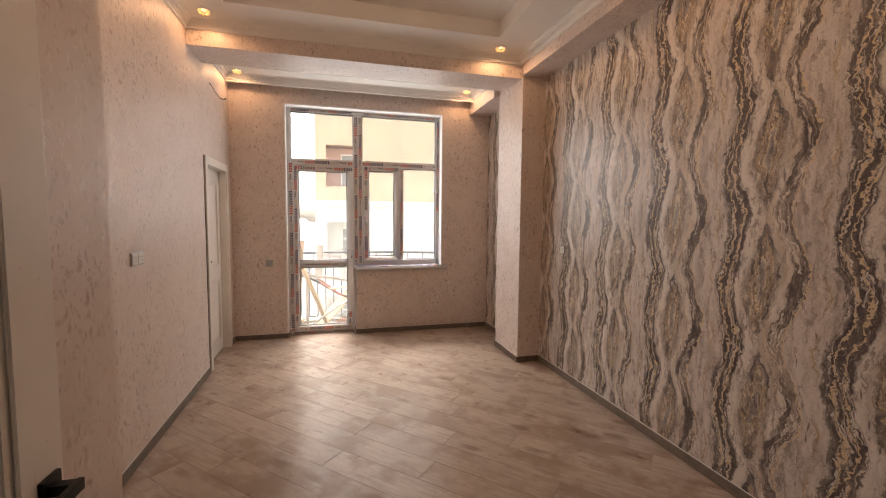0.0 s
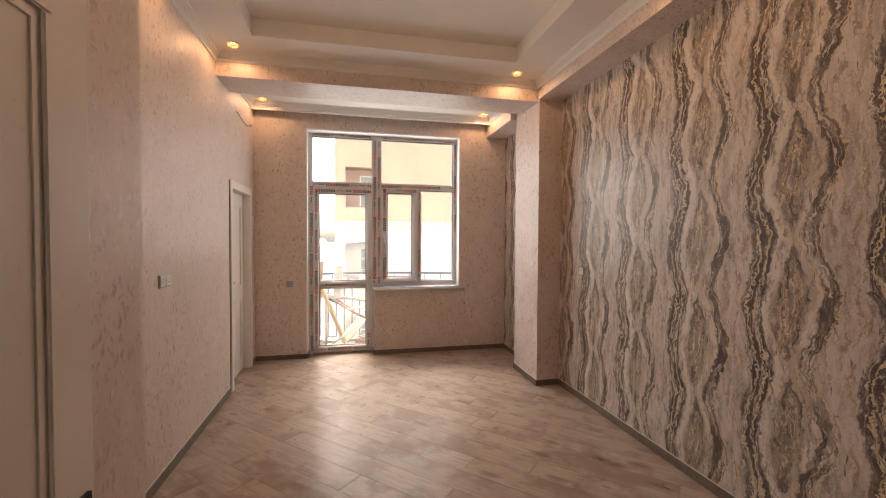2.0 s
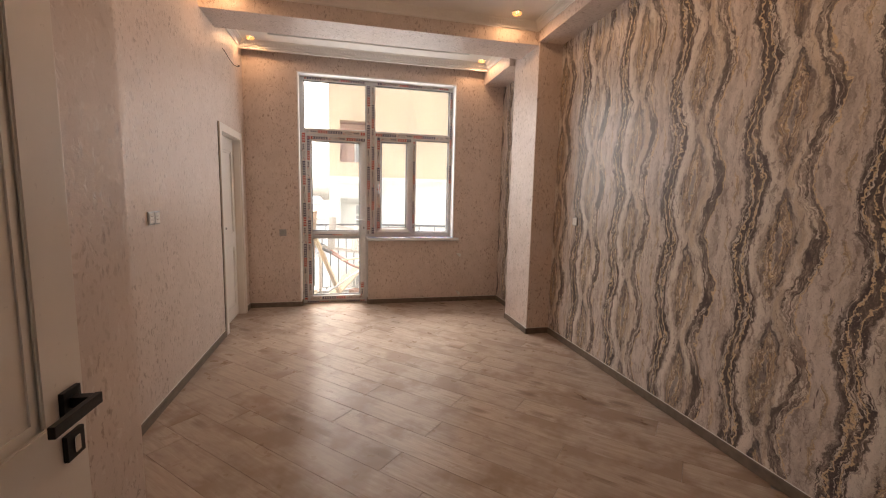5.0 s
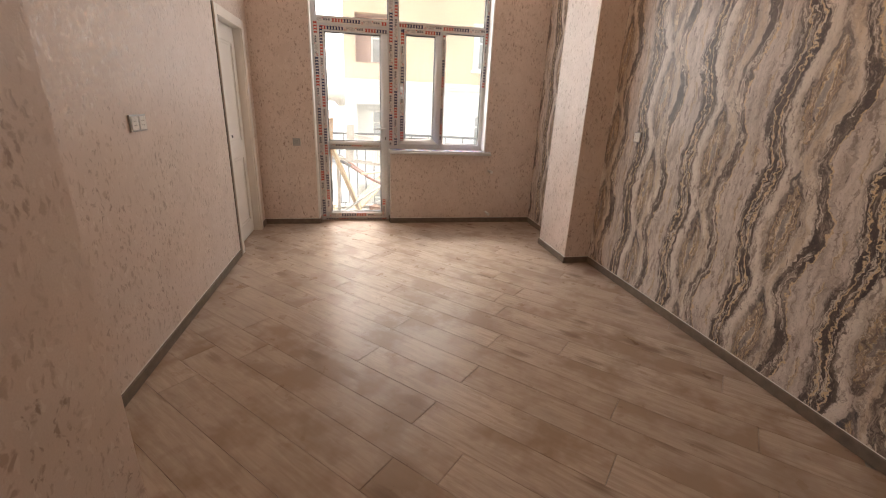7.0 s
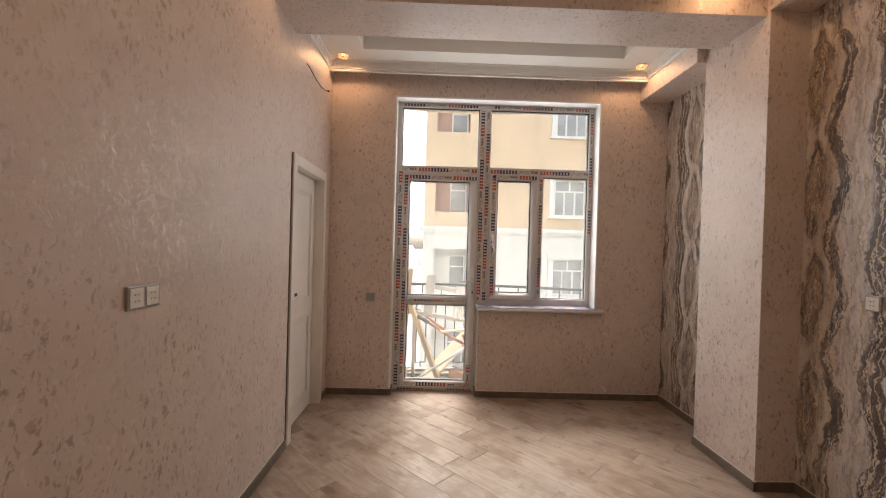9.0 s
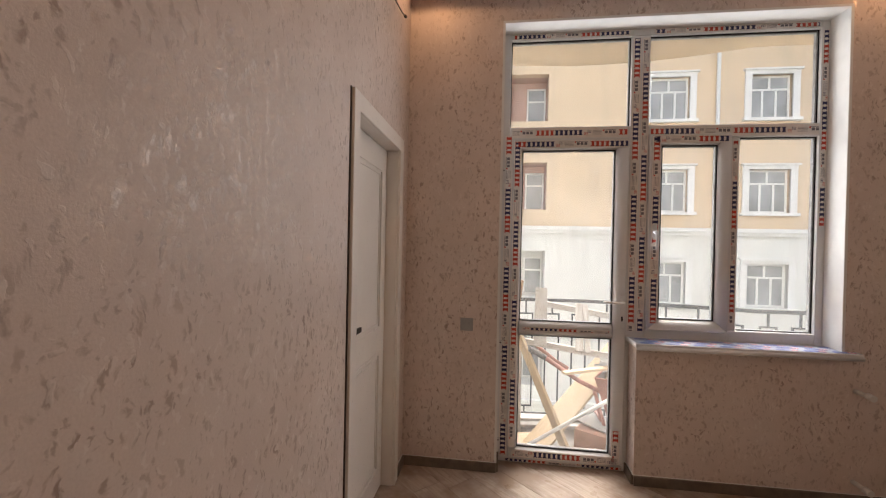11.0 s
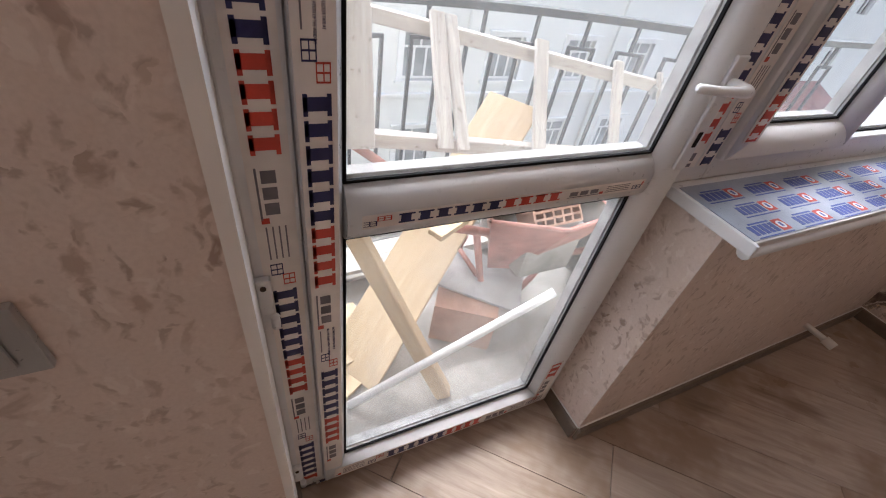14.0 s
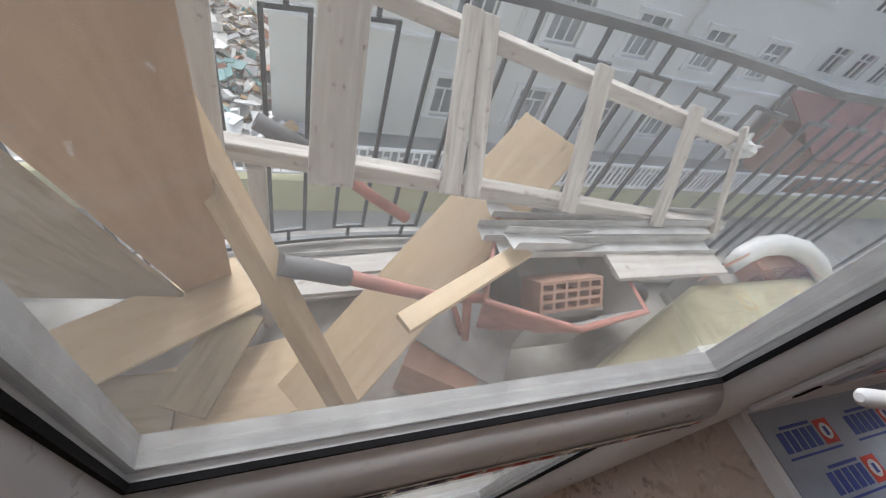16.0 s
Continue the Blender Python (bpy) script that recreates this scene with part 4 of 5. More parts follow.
def facade_window(x0, top):
    """Surround, frame and panes of one window; returns its part."""
    a, b = x0 + 0.27, x0 + 0.27 + WW
    t, u = top - 0.17, top - 0.17 - WH
    bm = bmesh.new()
    add_box(bm, x0 + 0.06, a, FY - 0.06, FY + 0.05, u, t)
    add_box(bm, b, b + 0.21, FY - 0.06, FY + 0.05, u, t)
    add_box(bm, x0 + 0.06, b + 0.21, FY - 0.07, FY + 0.05, t, t + 0.13)
    add_box(bm, x0, b + 0.27, FY - 0.14, FY - 0.004, t + 0.13, t + 0.19)
    add_box(bm, x0, b + 0.27, FY - 0.14, FY + 0.05, u - 0.1, u)
    w = part("window", bm, M_TRIM, house, "white stucco surround")
    bm = bmesh.new()
    e = 0.07
    y0, y1 = FY + 0.14, FY + 0.2
    add_box(bm, a, b, y0, y1, u, u + e), add_box(bm, a, b, y0, y1, t - e, t)
    add_box(bm, a, a + e, y0, y1, u + e, t - e), add_box(bm, b - e, b, y0, y1, u + e, t - e)
    zt = t - WH * 0.32
    add_box(bm, a + e, b - e, y0, y1, zt - e / 2, zt + e / 2)
    for k in (1, 2):
        xm = a + (b - a) * k / 3
        add_box(bm, xm - e / 2, xm + e / 2, y0, y1, u + e, zt - e / 2)
    add_box(bm, (a + b) / 2 - e / 2, (a + b) / 2 + e / 2, y0, y1, zt + e / 2, t - e)
    part("frame", bm, M_TRIM, w, "white window frame")
    part("pane", box(a, b, FY + 0.16, FY + 0.18, u, t), M_WINGLASS, w, "grey curtained window pane")


for wx in WCOLS:
    for wz in WROWS:
        facade_window(wx, wz)
for x0, x1, z0, z1 in LOG:
    bm = bmesh.new()
    add_box(bm, x0, x1, FY + 0.9, FY + 1.0, z0, z1)
    add_box(bm, x0 - 0.05, x0, FY + 0.352, FY + 1.0, z0, z1)
    add_box(bm, x1, x1 + 0.05, FY + 0.352, FY + 1.0, z0, z1)
    add_box(bm, x0, x1, FY + 0.352, FY + 1.0, z1, z1 + 0.05)
    add_box(bm, x0, x1, FY + 0.352, FY + 1.0, z0 - 0.05, z0)
    lg = part("loggia", bm, M_PINK if z0 > 1 else M_LIGHT, house, "recessed loggia in pinkish render")
    bm = bmesh.new()
    add_box(bm, x0 + 0.62, x0 + 0.68, FY + 0.82, FY + 0.89, z0 + 0.1, z1 - 0.25)
    add_box(bm, x1 - 0.08, x1 - 0.02, FY + 0.82, FY + 0.89, z0 + 0.1, z1 - 0.25)
    add_box(bm, x0 + 0.68, x1 - 0.08, FY + 0.82, FY + 0.89, z1 - 0.31, z1 - 0.25)
    add_box(bm, x0 + 0.68, x1 - 0.08, FY + 0.82, FY + 0.89, z1 - 0.78, z1 - 0.72)
    part("frame", bm, M_TRIM, lg)
    part("pane", box(x0 + 0.68, x1 - 0.08, FY + 0.85, FY + 0.87, z0 + 0.1, z1 - 0.31), M_WINGLASS, lg)

# fence on an ochre plinth between the buildings
fence = thing("street_fence", "white picket fence on an ochre plinth wall", "fence")
part("plinth", box(-30, 40, 9.0, 9.3, GZ, -6.85), M_PLINTH, fence)
part("top_rail", box(-30, 40, 9.10, 9.2, -5.75, -5.68), M_TRIM, fence)
part("bottom_rail", box(-30, 40, 9.10, 9.2, -6.70, -6.63), M_TRIM, fence)
bm = bmesh.new()
for k in range(160):
    x = -14 + 0.22 * k
    add_box(bm, x, x + 0.05, 9.12, 9.18, -6.63, -5.75)
    if k % 2:
        add_box(bm, x + 0.05, x + 0.17, 9.13, 9.17, -6.02, -5.97)
ob = part("picket", bm, M_TRIM, fence)
ob["kind"] = "stuff"

# neighbours to the right
wing = thing("white_house", "white rendered neighbouring house with rows of windows", "building")
part("wall", panel_wall(bmesh.new(), "x", 22.5, 40, GZ, 3.4, 15.0, 15.3, [(24 + 2.2 * k, 25.3 + 2.2 * k, z, z + 1.3) for k in range(6) for z in (-3.6, -0.6)]), M_LIGHT, wing)
part("inner_wall", box(22.5, 40, 15.8, 16.0, GZ, 3.4), M_WINGLASS, wing)
part("roof", box(22.3, 40.2, 14.7, 20, 3.4, 3.6), M_TRIM, wing)
for k in range(6):
    for z in (-3.6, -0.6):
        bm = bmesh.new()
        x = 24 + 2.2 * k
        for a, b, c, d in ((x, x + 0.08, z, z + 1.3), (x + 1.22, x + 1.3, z, z + 1.3), (x + 0.61, x + 0.69, z, z + 1.3), (x + 0.08, x + 0.61, z + 0.9, z + 0.97), (x + 0.69, x + 1.22, z + 0.9, z + 0.97)):
            add_box(bm, a, b, 15.1, 15.18, c, d)
        part("window", bm, M_TRIM, wing, "white window frame")
red = thing("red_shed", "low red-roofed shed in the neighbouring yard", "shed")
part("wall", box(24, 33, 10.8, 13.6, GZ, -5.6), M_PINK, red)
bm = bmesh.new()
vs = [bm.verts.new(p) for p in ((23.6, 10.4, -5.7), (33.4, 10.4, -5.7), (33.4, 13.8, -4.2), (23.6, 13.8, -4.2), (23.6, 10.4, -5.6), (33.4, 10.4, -5.6), (33.4, 13.8, -4.1), (23.6, 13.8, -4.1))]
for f in ((3, 2, 1, 0), (4, 5, 6, 7), (0, 1, 5, 4), (1, 2, 6, 5), (2, 3, 7, 6), (3, 0, 4, 7)):
    bm.faces.new([vs[k] for k in f])
part("roof", bm, M_ROOFRED, red, "red sheet-metal roof")
pinkh = thing("pink_house", "pink rendered house with a teal sheet roof", "building")
part("wall", box(36, 52, 24, 30, GZ, 0.0), M_PINK, pinkh)
bm = bmesh.new()
vs = [bm.verts.new(p) for p in ((35.5, 23.5, 0), (52.5, 23.5, 0), (52.5, 30.5, 0), (35.5, 30.5, 0), (37, 27, 2.6), (51, 27, 2.6))]
for f in ((0, 1, 5, 4), (2, 3, 4, 5), (1, 2, 5), (3, 0, 4), (3, 2, 1, 0)):
    bm.faces.new([vs[k] for k in f])
part("roof", bm, M_ROOFGREEN, pinkh, "teal sheet-metal roof")

# distant roofs to the left of the block
rng = random.Random(4)
for k in range(14):
    d = rng.uniform(60, 200)
    x = rng.uniform(-0.55, 0.05) * d
    w, h = rng.uniform(7, 16), rng.uniform(3.0, 8.0)
    far = thing("distant_house", "pale low house far off in the haze", "building", group="distant houses")
    part("wall", box(x, x + w, d, d + 8, GZ, GZ + h), M_LIGHT if k % 2 else M_TRIM, far)
    bm = bmesh.new()
    vs = [bm.verts.new(p) for p in ((x - 0.4, d - 0.4, GZ + h), (x + w + 0.4, d - 0.4, GZ + h), (x + w + 0.4, d + 8.4, GZ + h), (x - 0.4, d + 8.4, GZ + h), (x + 1, d + 4, GZ + h + 2), (x + w - 1, d + 4, GZ + h + 2))]
    for f in ((0, 1, 5, 4), (2, 3, 4, 5), (1, 2, 5), (3, 0, 4), (3, 2, 1, 0)):
        bm.faces.new([vs[j] for j in f])
    part("roof", bm, M_ROOFRED if k % 3 == 0 else M_STONE, far)

# rubble beyond the fence
bm = bmesh.new()
mats = [M_STONE, M_PINE, M_TRIM, M_CLAY, M_ROOFGREEN, M_CONCRETE, M_PLASTER]
for k in range(1000):
    x, y = rng.gauss(-1.6, 1.3), rng.uniform(11.0, 20.0)
    s = rng.uniform(0.12, 0.75)
    z = GZ + 0.15 + max(0, 1.1 - abs(x + 1.6) * 0.4) * rng.random()
    n0 = len(bm.faces)
    bar(bm, (x, y, z), (x + s * rng.uniform(-1, 1), y + s * rng.uniform(-1, 1), z + rng.uniform(-0.1, 0.25)), rng.uniform(0.06, 0.5), rng.uniform(0.01, 0.06), rng.uniform(0, 40))
    bm.faces.ensure_lookup_table()
    mi = rng.choice((0, 0, 1, 2, 2, 2, 3, 4, 5, 5, 6, 6))
    for f in bm.faces[n0:]:
        f.material_index = mi
tagged(done("rubble", bm, mats), "heap of demolition rubble and broken boards", "rubble", kind="stuff")

# ---- balcony ----


def rail_y(x):
    return 1.30 - 0.25 * min(1.0, abs(x - 1.35) / 1.35) ** 2


edge = [(x / 10, rail_y(x / 10) + 0.07) for x in range(-15, 43)]
bm = bmesh.new()
poly_slab(bm, [(-1.5, 0.20), (4.2, 0.20)] + edge[::-1], -0.30, -0.13)
bmesh.ops.recalc_face_normals(bm, faces=bm.faces[:])
structure("balcony_step", box(0.60, 1.47, 0.20, 0.36, -0.13, -0.002), M_CONCRETE, "concrete step outside the balcony door", "step")
structure("balcony_floor", bm, M_CONCRETE, "dusty concrete balcony floor with a bowed edge", "floor")
bm = bmesh.new()
poly_slab(bm, [(-1.5, 0.241), (4.2, 0.241)] + edge[::-1], 3.17, 3.35)
bmesh.ops.recalc_face_normals(bm, faces=bm.faces[:])
structure("balcony_above", bm, M_YELLOW, "underside of the balcony above with a bowed edge", "ceiling")

railing = thing("balcony_railing", "grey painted iron balcony railing with rectangular loops", "railing")
pts = [(x / 10, rail_y(x / 10), 0.965) for x in range(-14, 42)]


def sweep_flat(pts, w, h):
    bm = bmesh.new()
    rings = []
    for k, p in enumerate(pts):
        p = Vector(p)
        d = (Vector(pts[min(k + 1, len(pts) - 1)]) - Vector(pts[max(k - 1, 0)])).normalized()
        s = d.cross(Vector((0, 0, 1))).normalized()
        rings.append([bm.verts.new(p + s * a * w / 2 + Vector((0, 0, b * h / 2))) for a, b in ((-1, -1), (1, -1), (1, 1), (-1, 1))])
    for u, v in zip(rings, rings[1:]):
        for j in range(4):
            bm.faces.new((u[j], u[(j + 1) % 4], v[(j + 1) % 4], v[j]))
    bm.faces.new(rings[0][::-1]), bm.faces.new(rings[-1])
    return bm


part("handrail", sweep_flat(pts, 0.05, 0.03), M_IRON, railing)
part("foot_rail", sweep_flat([(x, y, -0.10) for x, y, z in pts], 0.02, 0.02), M_IRON, railing)
for sx, ex in ((-1.4, -1.4), (4.1, 4.1)):
    y = rail_y(sx)
    part("handrail", sweep_flat([(sx, y, 0.965), (sx, 0.36, 0.965)], 0.045, 0.018), M_IRON, railing)
    k = y - 0.12
    while k > 0.4:
        part("baluster", bar(bmesh.new(), (sx, k, -0.13), (sx, k, 0.957), 0.014, 0.014), M_IRON, railing)
        k -= 0.12
x = -1.376
while x < 3.95:
    a, b = x, x + 0.122
    ya, yb = rail_y(a), rail_y(b)
    bm = bmesh.new()
    r = 0.014
    zt, zb = 0.835, -0.03
    bar(bm, (a, ya, zb - r / 2), (a, ya, zt + r / 2), r, r)
    bar(bm, (b, yb, zb - r / 2), (b, yb, zt + r / 2), r, r)
    bar(bm, (a + r / 2, ya, zt), (b - r / 2, yb, zt), r, r)
    bar(bm, (a + r / 2, ya, zb), (b - r / 2, yb, zb), r, r)
    xm, ym = (a + b) / 2, (ya + yb) / 2
    bar(bm, (xm, ym, zt + r / 2), (xm, ym, 0.957), r, r)
    bar(bm, (xm, ym, -0.092), (xm, ym, zb - r / 2), r, r)
    part("baluster_loop", bm, M_IRON, railing)
    x += 0.243

# ---- protective tape on the frame ----


def along(o, x, y):
    """A pose at o with local x and y axes."""
    x, y = Vector(x), Vector(y)
    m = Matrix((x, y, x.cross(y))).transposed().to_4x4()
    m.translation = o
    return m


CELL = 0.53


def tape(parent, o, x, y, length, width, phase=0.0, words=False):
    """A film strip with repeated print: icon, dark and red blocks, small marks, thin lines."""
    m = along(o, x, y)
    film = part("protective_tape", box(0, length, -width / 2, width / 2, 0.0, 0.0008), M_TAPE, parent, "whitish printed protective tape")
    film.matrix_local = m
    dark, red, grey = bmesh.new(), bmesh.new(), bmesh.new()
    h = min(0.034, width * 0.70)

    def put(bm, a, b, c, d, base):
        a, b = max(base + a, 0.002), min(base + b, length - 0.002)
        if b > a:
            add_box(bm, a, b, c, d, 0.0009, 0.0013)

    k = -phase
    while k < length:
        for i, (a, c) in enumerate(((0.0, -0.45), (0.022, 0.0))):
            for p, q, r, s in ((a, a + 0.002, c, c + 0.5), (a + 0.02, a + 0.022, c, c + 0.5), (a + 0.01, a + 0.012, c, c + 0.5),
                               (a, a + 0.022, c, c + 0.04), (a, a + 0.022, c + 0.24, c + 0.28), (a, a + 0.022, c + 0.46, c + 0.5)):
                put(red if i else dark, p, q, r * h, s * h, k)
        for j in range(10):
            b = dark if j < 6 else red
            a = 0.055 + 0.0305 * j
            put(b, a + 0.0035, a + 0.0195, -h / 2, h / 2, k)
            put(b, a, a + 0.0255, -h / 2, -h * 0.34, k), put(b, a, a + 0.0255, h * 0.34, h / 2, k)
        put(grey, 0.372, 0.45, -0.5 * h, -0.42 * h, k)
        for j, a in enumerate((0.376, 0.40, 0.424)):
            put(grey, a, a + 0.018, -0.3 * h, 0.22 * h, k)
        put(red, 0.447, 0.456, -0.5 * h, -0.2 * h, k)
        for j in range(4):
            if not words:
                put(grey, 0.462, 0.52, (-0.4 + 0.24 * j) * h, (-0.34 + 0.24 * j) * h, k)
        if words and 0 < k + 0.462 and k + 0.53 < length:
            for j, line in enumerate(("PLEASE REMOVE THIS PROTECTIVE TAPE AT", "ONCE AFTER THE INSTALLATION OF THE WINDOW")):
                cu = bpy.data.curves.new("notice", "FONT")
                cu.body, cu.size, cu.extrude = line, 0.0052, 0.0002
                cu.materials.append(M_NAVY)
                tx = new("notice", cu)
                tx.parent = film
                tx["label"] = "small navy printed notice"
                tx.matrix_local = pose(k + 0.458, 0.008 - 0.009 * j, 0.0011) @ Matrix.Diagonal((0.62, 1, 1, 1))
            put(grey, 0.462, 0.522, -0.42 * h, -0.36 * h, k)
        k += CELL
    for nm, bm, mt in (("dark_print", dark, M_NAVY), ("red_print", red, M_RED), ("fine_print", grey, M_GREYPRINT)):
        if len(bm.verts):
            part(nm, bm, mt, film)
        else:
            bm.free()


DN, RT, LF, UP = (0, 0, -1), (1, 0, 0), (-1, 0, 0), (0, 0, 1)
TY, SY = FY0 - 0.0012, 0.13 - 0.0012
# strips run downwards on the uprights, and along the rails
tape(win, (0.660, TY, 2.20), DN, RT, 2.16, 0.052, 0.23)
tape(leaf, (0.7175, SY, 2.15), DN, RT, 2.04, 0.044, 0.06, True)
tape(win, (1.42, TY, 2.215), LF, DN, 0.74, 0.066, 0.30)
tape(leaf, (1.42, SY, 2.136), LF, DN, 0.72, 0.05, 0.12)
tape(win, (1.468, TY, 2.82), DN, RT, 1.90, 0.05, 0.10)
tape(win, (1.524, TY, 2.82), DN, RT, 1.90, 0.046, 0.36)
tape(sash, (1.595, SY, 2.18), DN, RT, 1.20, 0.05, 0.20)
tape(sash, (2.02, SY, 2.16), LF, DN, 0.44, 0.05, 0.18)
tape(win, (2.54, TY, 2.215), LF, DN, 0.98, 0.066, 0.40)
tape(win, (2.567, TY, 2.82), DN, RT, 1.20, 0.036, 0.15)
tape(win, (2.07, TY, 2.15), DN, RT, 1.15, 0.036, 0.33)
tape(win, (1.42, TY, 2.857), LF, DN, 0.74, 0.034, 0.05)
tape(win, (2.53, TY, 2.857), LF, DN, 0.96, 0.034, 0.22)
tape(leaf, (0.772, SY, 0.9085), RT, UP, 0.56, 0.024, 0.0)
tape(leaf, (0.72, SY, 0.07), RT, UP, 0.66, 0.05, 0.44)
tape(win, (0.672, TY - 0.004, 0.016), RT, UP, 0.755, 0.022, 0.08)
tape(leaf, (1.385, SY, 0.27), DN, RT, 0.22, 0.05, 0.28)

# print on the sill film
blue, redp, whitep = bmesh.new(), bmesh.new(), bmesh.new()
for i in range(8):
    for j in range(3):
        ox, oy = 1.475 + 0.15 * i + 0.04 * (j % 2), -0.040 + 0.056 * j
        if ox > 2.54:
            continue
        for q in range(5):
            add_box(blue, ox + 0.016 * q, ox + 0.016 * q + 0.0125, oy - 0.001, oy + 0.025, 0.8856, 0.8859)
        add_box(blue, ox - 0.002, ox + 0.11, oy - 0.009, oy - 0.006, 0.8856, 0.8859)
        add_box(blue, ox + 0.012, ox + 0.075, oy + 0.028, oy + 0.032, 0.8856, 0.8859)
        add_box(redp, ox + 0.082, ox + 0.112, oy - 0.002, oy + 0.03, 0.8856, 0.8859)
        ring = [whitep.verts.new((ox + 0.097 + 0.011 * math.cos(t), oy + 0.014 + 0.011 * math.sin(t), 0.8861)) for t in (math.pi * s / 8 for s in range(16))]
        whitep.faces.new(ring)
        add_box(blue, ox + 0.0935, ox + 0.1005, oy + 0.008, oy + 0.020, 0.8862, 0.8864)
part("blue_print", blue, M_BLUEPRINT, film)
part("red_print", redp, M_RED, film)
part("white_print", whitep, M_PVC, film)

# ---- inner door in the left wall ----
door = tagged(thing("inner_door", "closed white panelled interior door with a black lever handle", "door"))
part("casing", box(0.0, 0.016, -1.065, -0.993, 0, 2.09, 0.004), M_DOOR, door)
part("casing", box(0.0, 0.016, -0.26, -0.186, 0, 2.09, 0.004), M_DOOR, door)
part("casing", box(0.0, 0.016, -0.993, -0.26, 2.012, 2.09, 0.004), M_DOOR, door)
part("jamb", box(-0.12, 0.0, -1.02, -0.992, 0, 2.03, 0.002), M_DOOR, door)
part("jamb", box(-0.12, 0.0, -0.266, -0.25, 0, 2.03, 0.002), M_DOOR, door)
part("jamb", box(-0.12, 0.0, -0.992, -0.266, 2.012, 2.03, 0.002), M_DOOR, door)
part("reveal_gap", box(-0.002, 0.003, -1.079, -1.066, 0, 2.09), M_GAP, door, "dark brown gap beside the casing")


def panelled_leaf(parent, x0, x1, y0, y1, z1, face):
    """A leaf whose two panels are sunk behind mouldings; face is the x of the seen side."""
    lf = part("leaf", box(x0, x1, y0, y1, 0.008, z1, 0.002), M_DOOR, parent)
    s = 1 if face == x1 else -1
    e = 0.105
    for a, b in ((0.96, z1 - 0.12), (0.14, 0.84)):
        bm = bmesh.new()
        fx = sorted((face + s * 0.0005, face + s * 0.009))
        for p, q, u, v in ((y0 + e, y1 - e, a, a + 0.022), (y0 + e, y1 - e, b - 0.022, b), (y0 + e, y0 + e + 0.022, a + 0.022, b - 0.022), (y1 - e - 0.022, y1 - e, a + 0.022, b - 0.022)):
            add_box(bm, fx[0], fx[1], p, q, u, v)
        bmesh.ops.bevel(bm, geom=bm.edges[:], offset=0.0035, segments=2, affect="EDGES")
        part("moulding", bm, M_DOOR, lf)
        bm = bmesh.new()
        fx = sorted((face + s * 0.0005, face + s * 0.004))
        for p, q, u, v in ((y0 + e + 0.034, y1 - e - 0.034, a + 0.034, a + 0.044), (y0 + e + 0.034, y1 - e - 0.034, b - 0.044, b - 0.034), (y0 + e + 0.034, y0 + e + 0.044, a + 0.044, b - 0.044), (y1 - e - 0.044, y1 - e - 0.034, a + 0.044, b - 0.044)):
            add_box(bm, fx[0], fx[1], p, q, u, v)
        part("moulding", bm, M_DOOR, lf)
    return lf


def black_handle(parent, x, y, z, sy, key=True, reach=0.125, rose=0.026):
    """Square rose and flat lever standing off a face towards +x; the lever points along sy."""
    h = part("handle", box(x, x + 0.009, y - rose, y + rose, z - rose, z + rose, 0.001), M_BLACK, parent, "matt black square lever handle")
    bm = box(x + 0.009, x + 0.042, y - 0.010, y + 0.010, z - 0.010, z + 0.010, 0.001)
    part("neck", bm, M_BLACK, h)
    y0, y1 = sorted((y - sy * 0.012, y + sy * reach))
    part("lever", box(x + 0.042, x + 0.054, y0, y1, z - 0.011, z + 0.011, 0.0015), M_BLACK, h)
    if key:
        k = part("key_plate", box(x, x + 0.009, y - 0.026, y + 0.026, z - 0.115, z - 0.062, 0.001), M_BLACK, parent)
        part("cylinder", box(x + 0.009, x + 0.013, y - 0.008, y + 0.008, z - 0.104, z - 0.072, 0.002), M_CHROME, k)


lf = panelled_leaf(door, -0.108, -0.068, -0.990, -0.268, 2.008, -0.068)
black_handle(lf, -0.068, -0.945, 1.055, 1, False, 0.105, 0.018)

# ---- entrance door, open into the room ----
gate = thing("entrance_door", "open white panelled door with a black lever handle", "door")
lf = panelled_leaf(gate, 0.58, 0.62, -5.31, -4.52, 2.05, 0.62)
black_handle(lf, 0.62, -4.568, 1.0, -1)
for z in (0.3, 1.1, 1.8):
    part("hinge", tube([(0.632, -5.315, z - 0.05), (0.632, -5.315, z + 0.05)], 0.007), M_BLACK, gate)
gate.matrix_world = pose(0.60, -5.312, 0, 0, 0, -1.4) @ pose(-0.60, 5.312, 0)  # swung a little past square
frame_e = thing("entrance_frame", "white door frame round the entrance opening", "door frame")
part("jamb", box(0.622, 0.642, BACK - 0.15, BACK - 0.003, 0, 2.06), M_DOOR, frame_e)
part("jamb", box(1.60, 1.62, BACK - 0.15, BACK - 0.003, 0, 2.06), M_DOOR, frame_e)

# ---- sockets, switches, pipes, cable ----


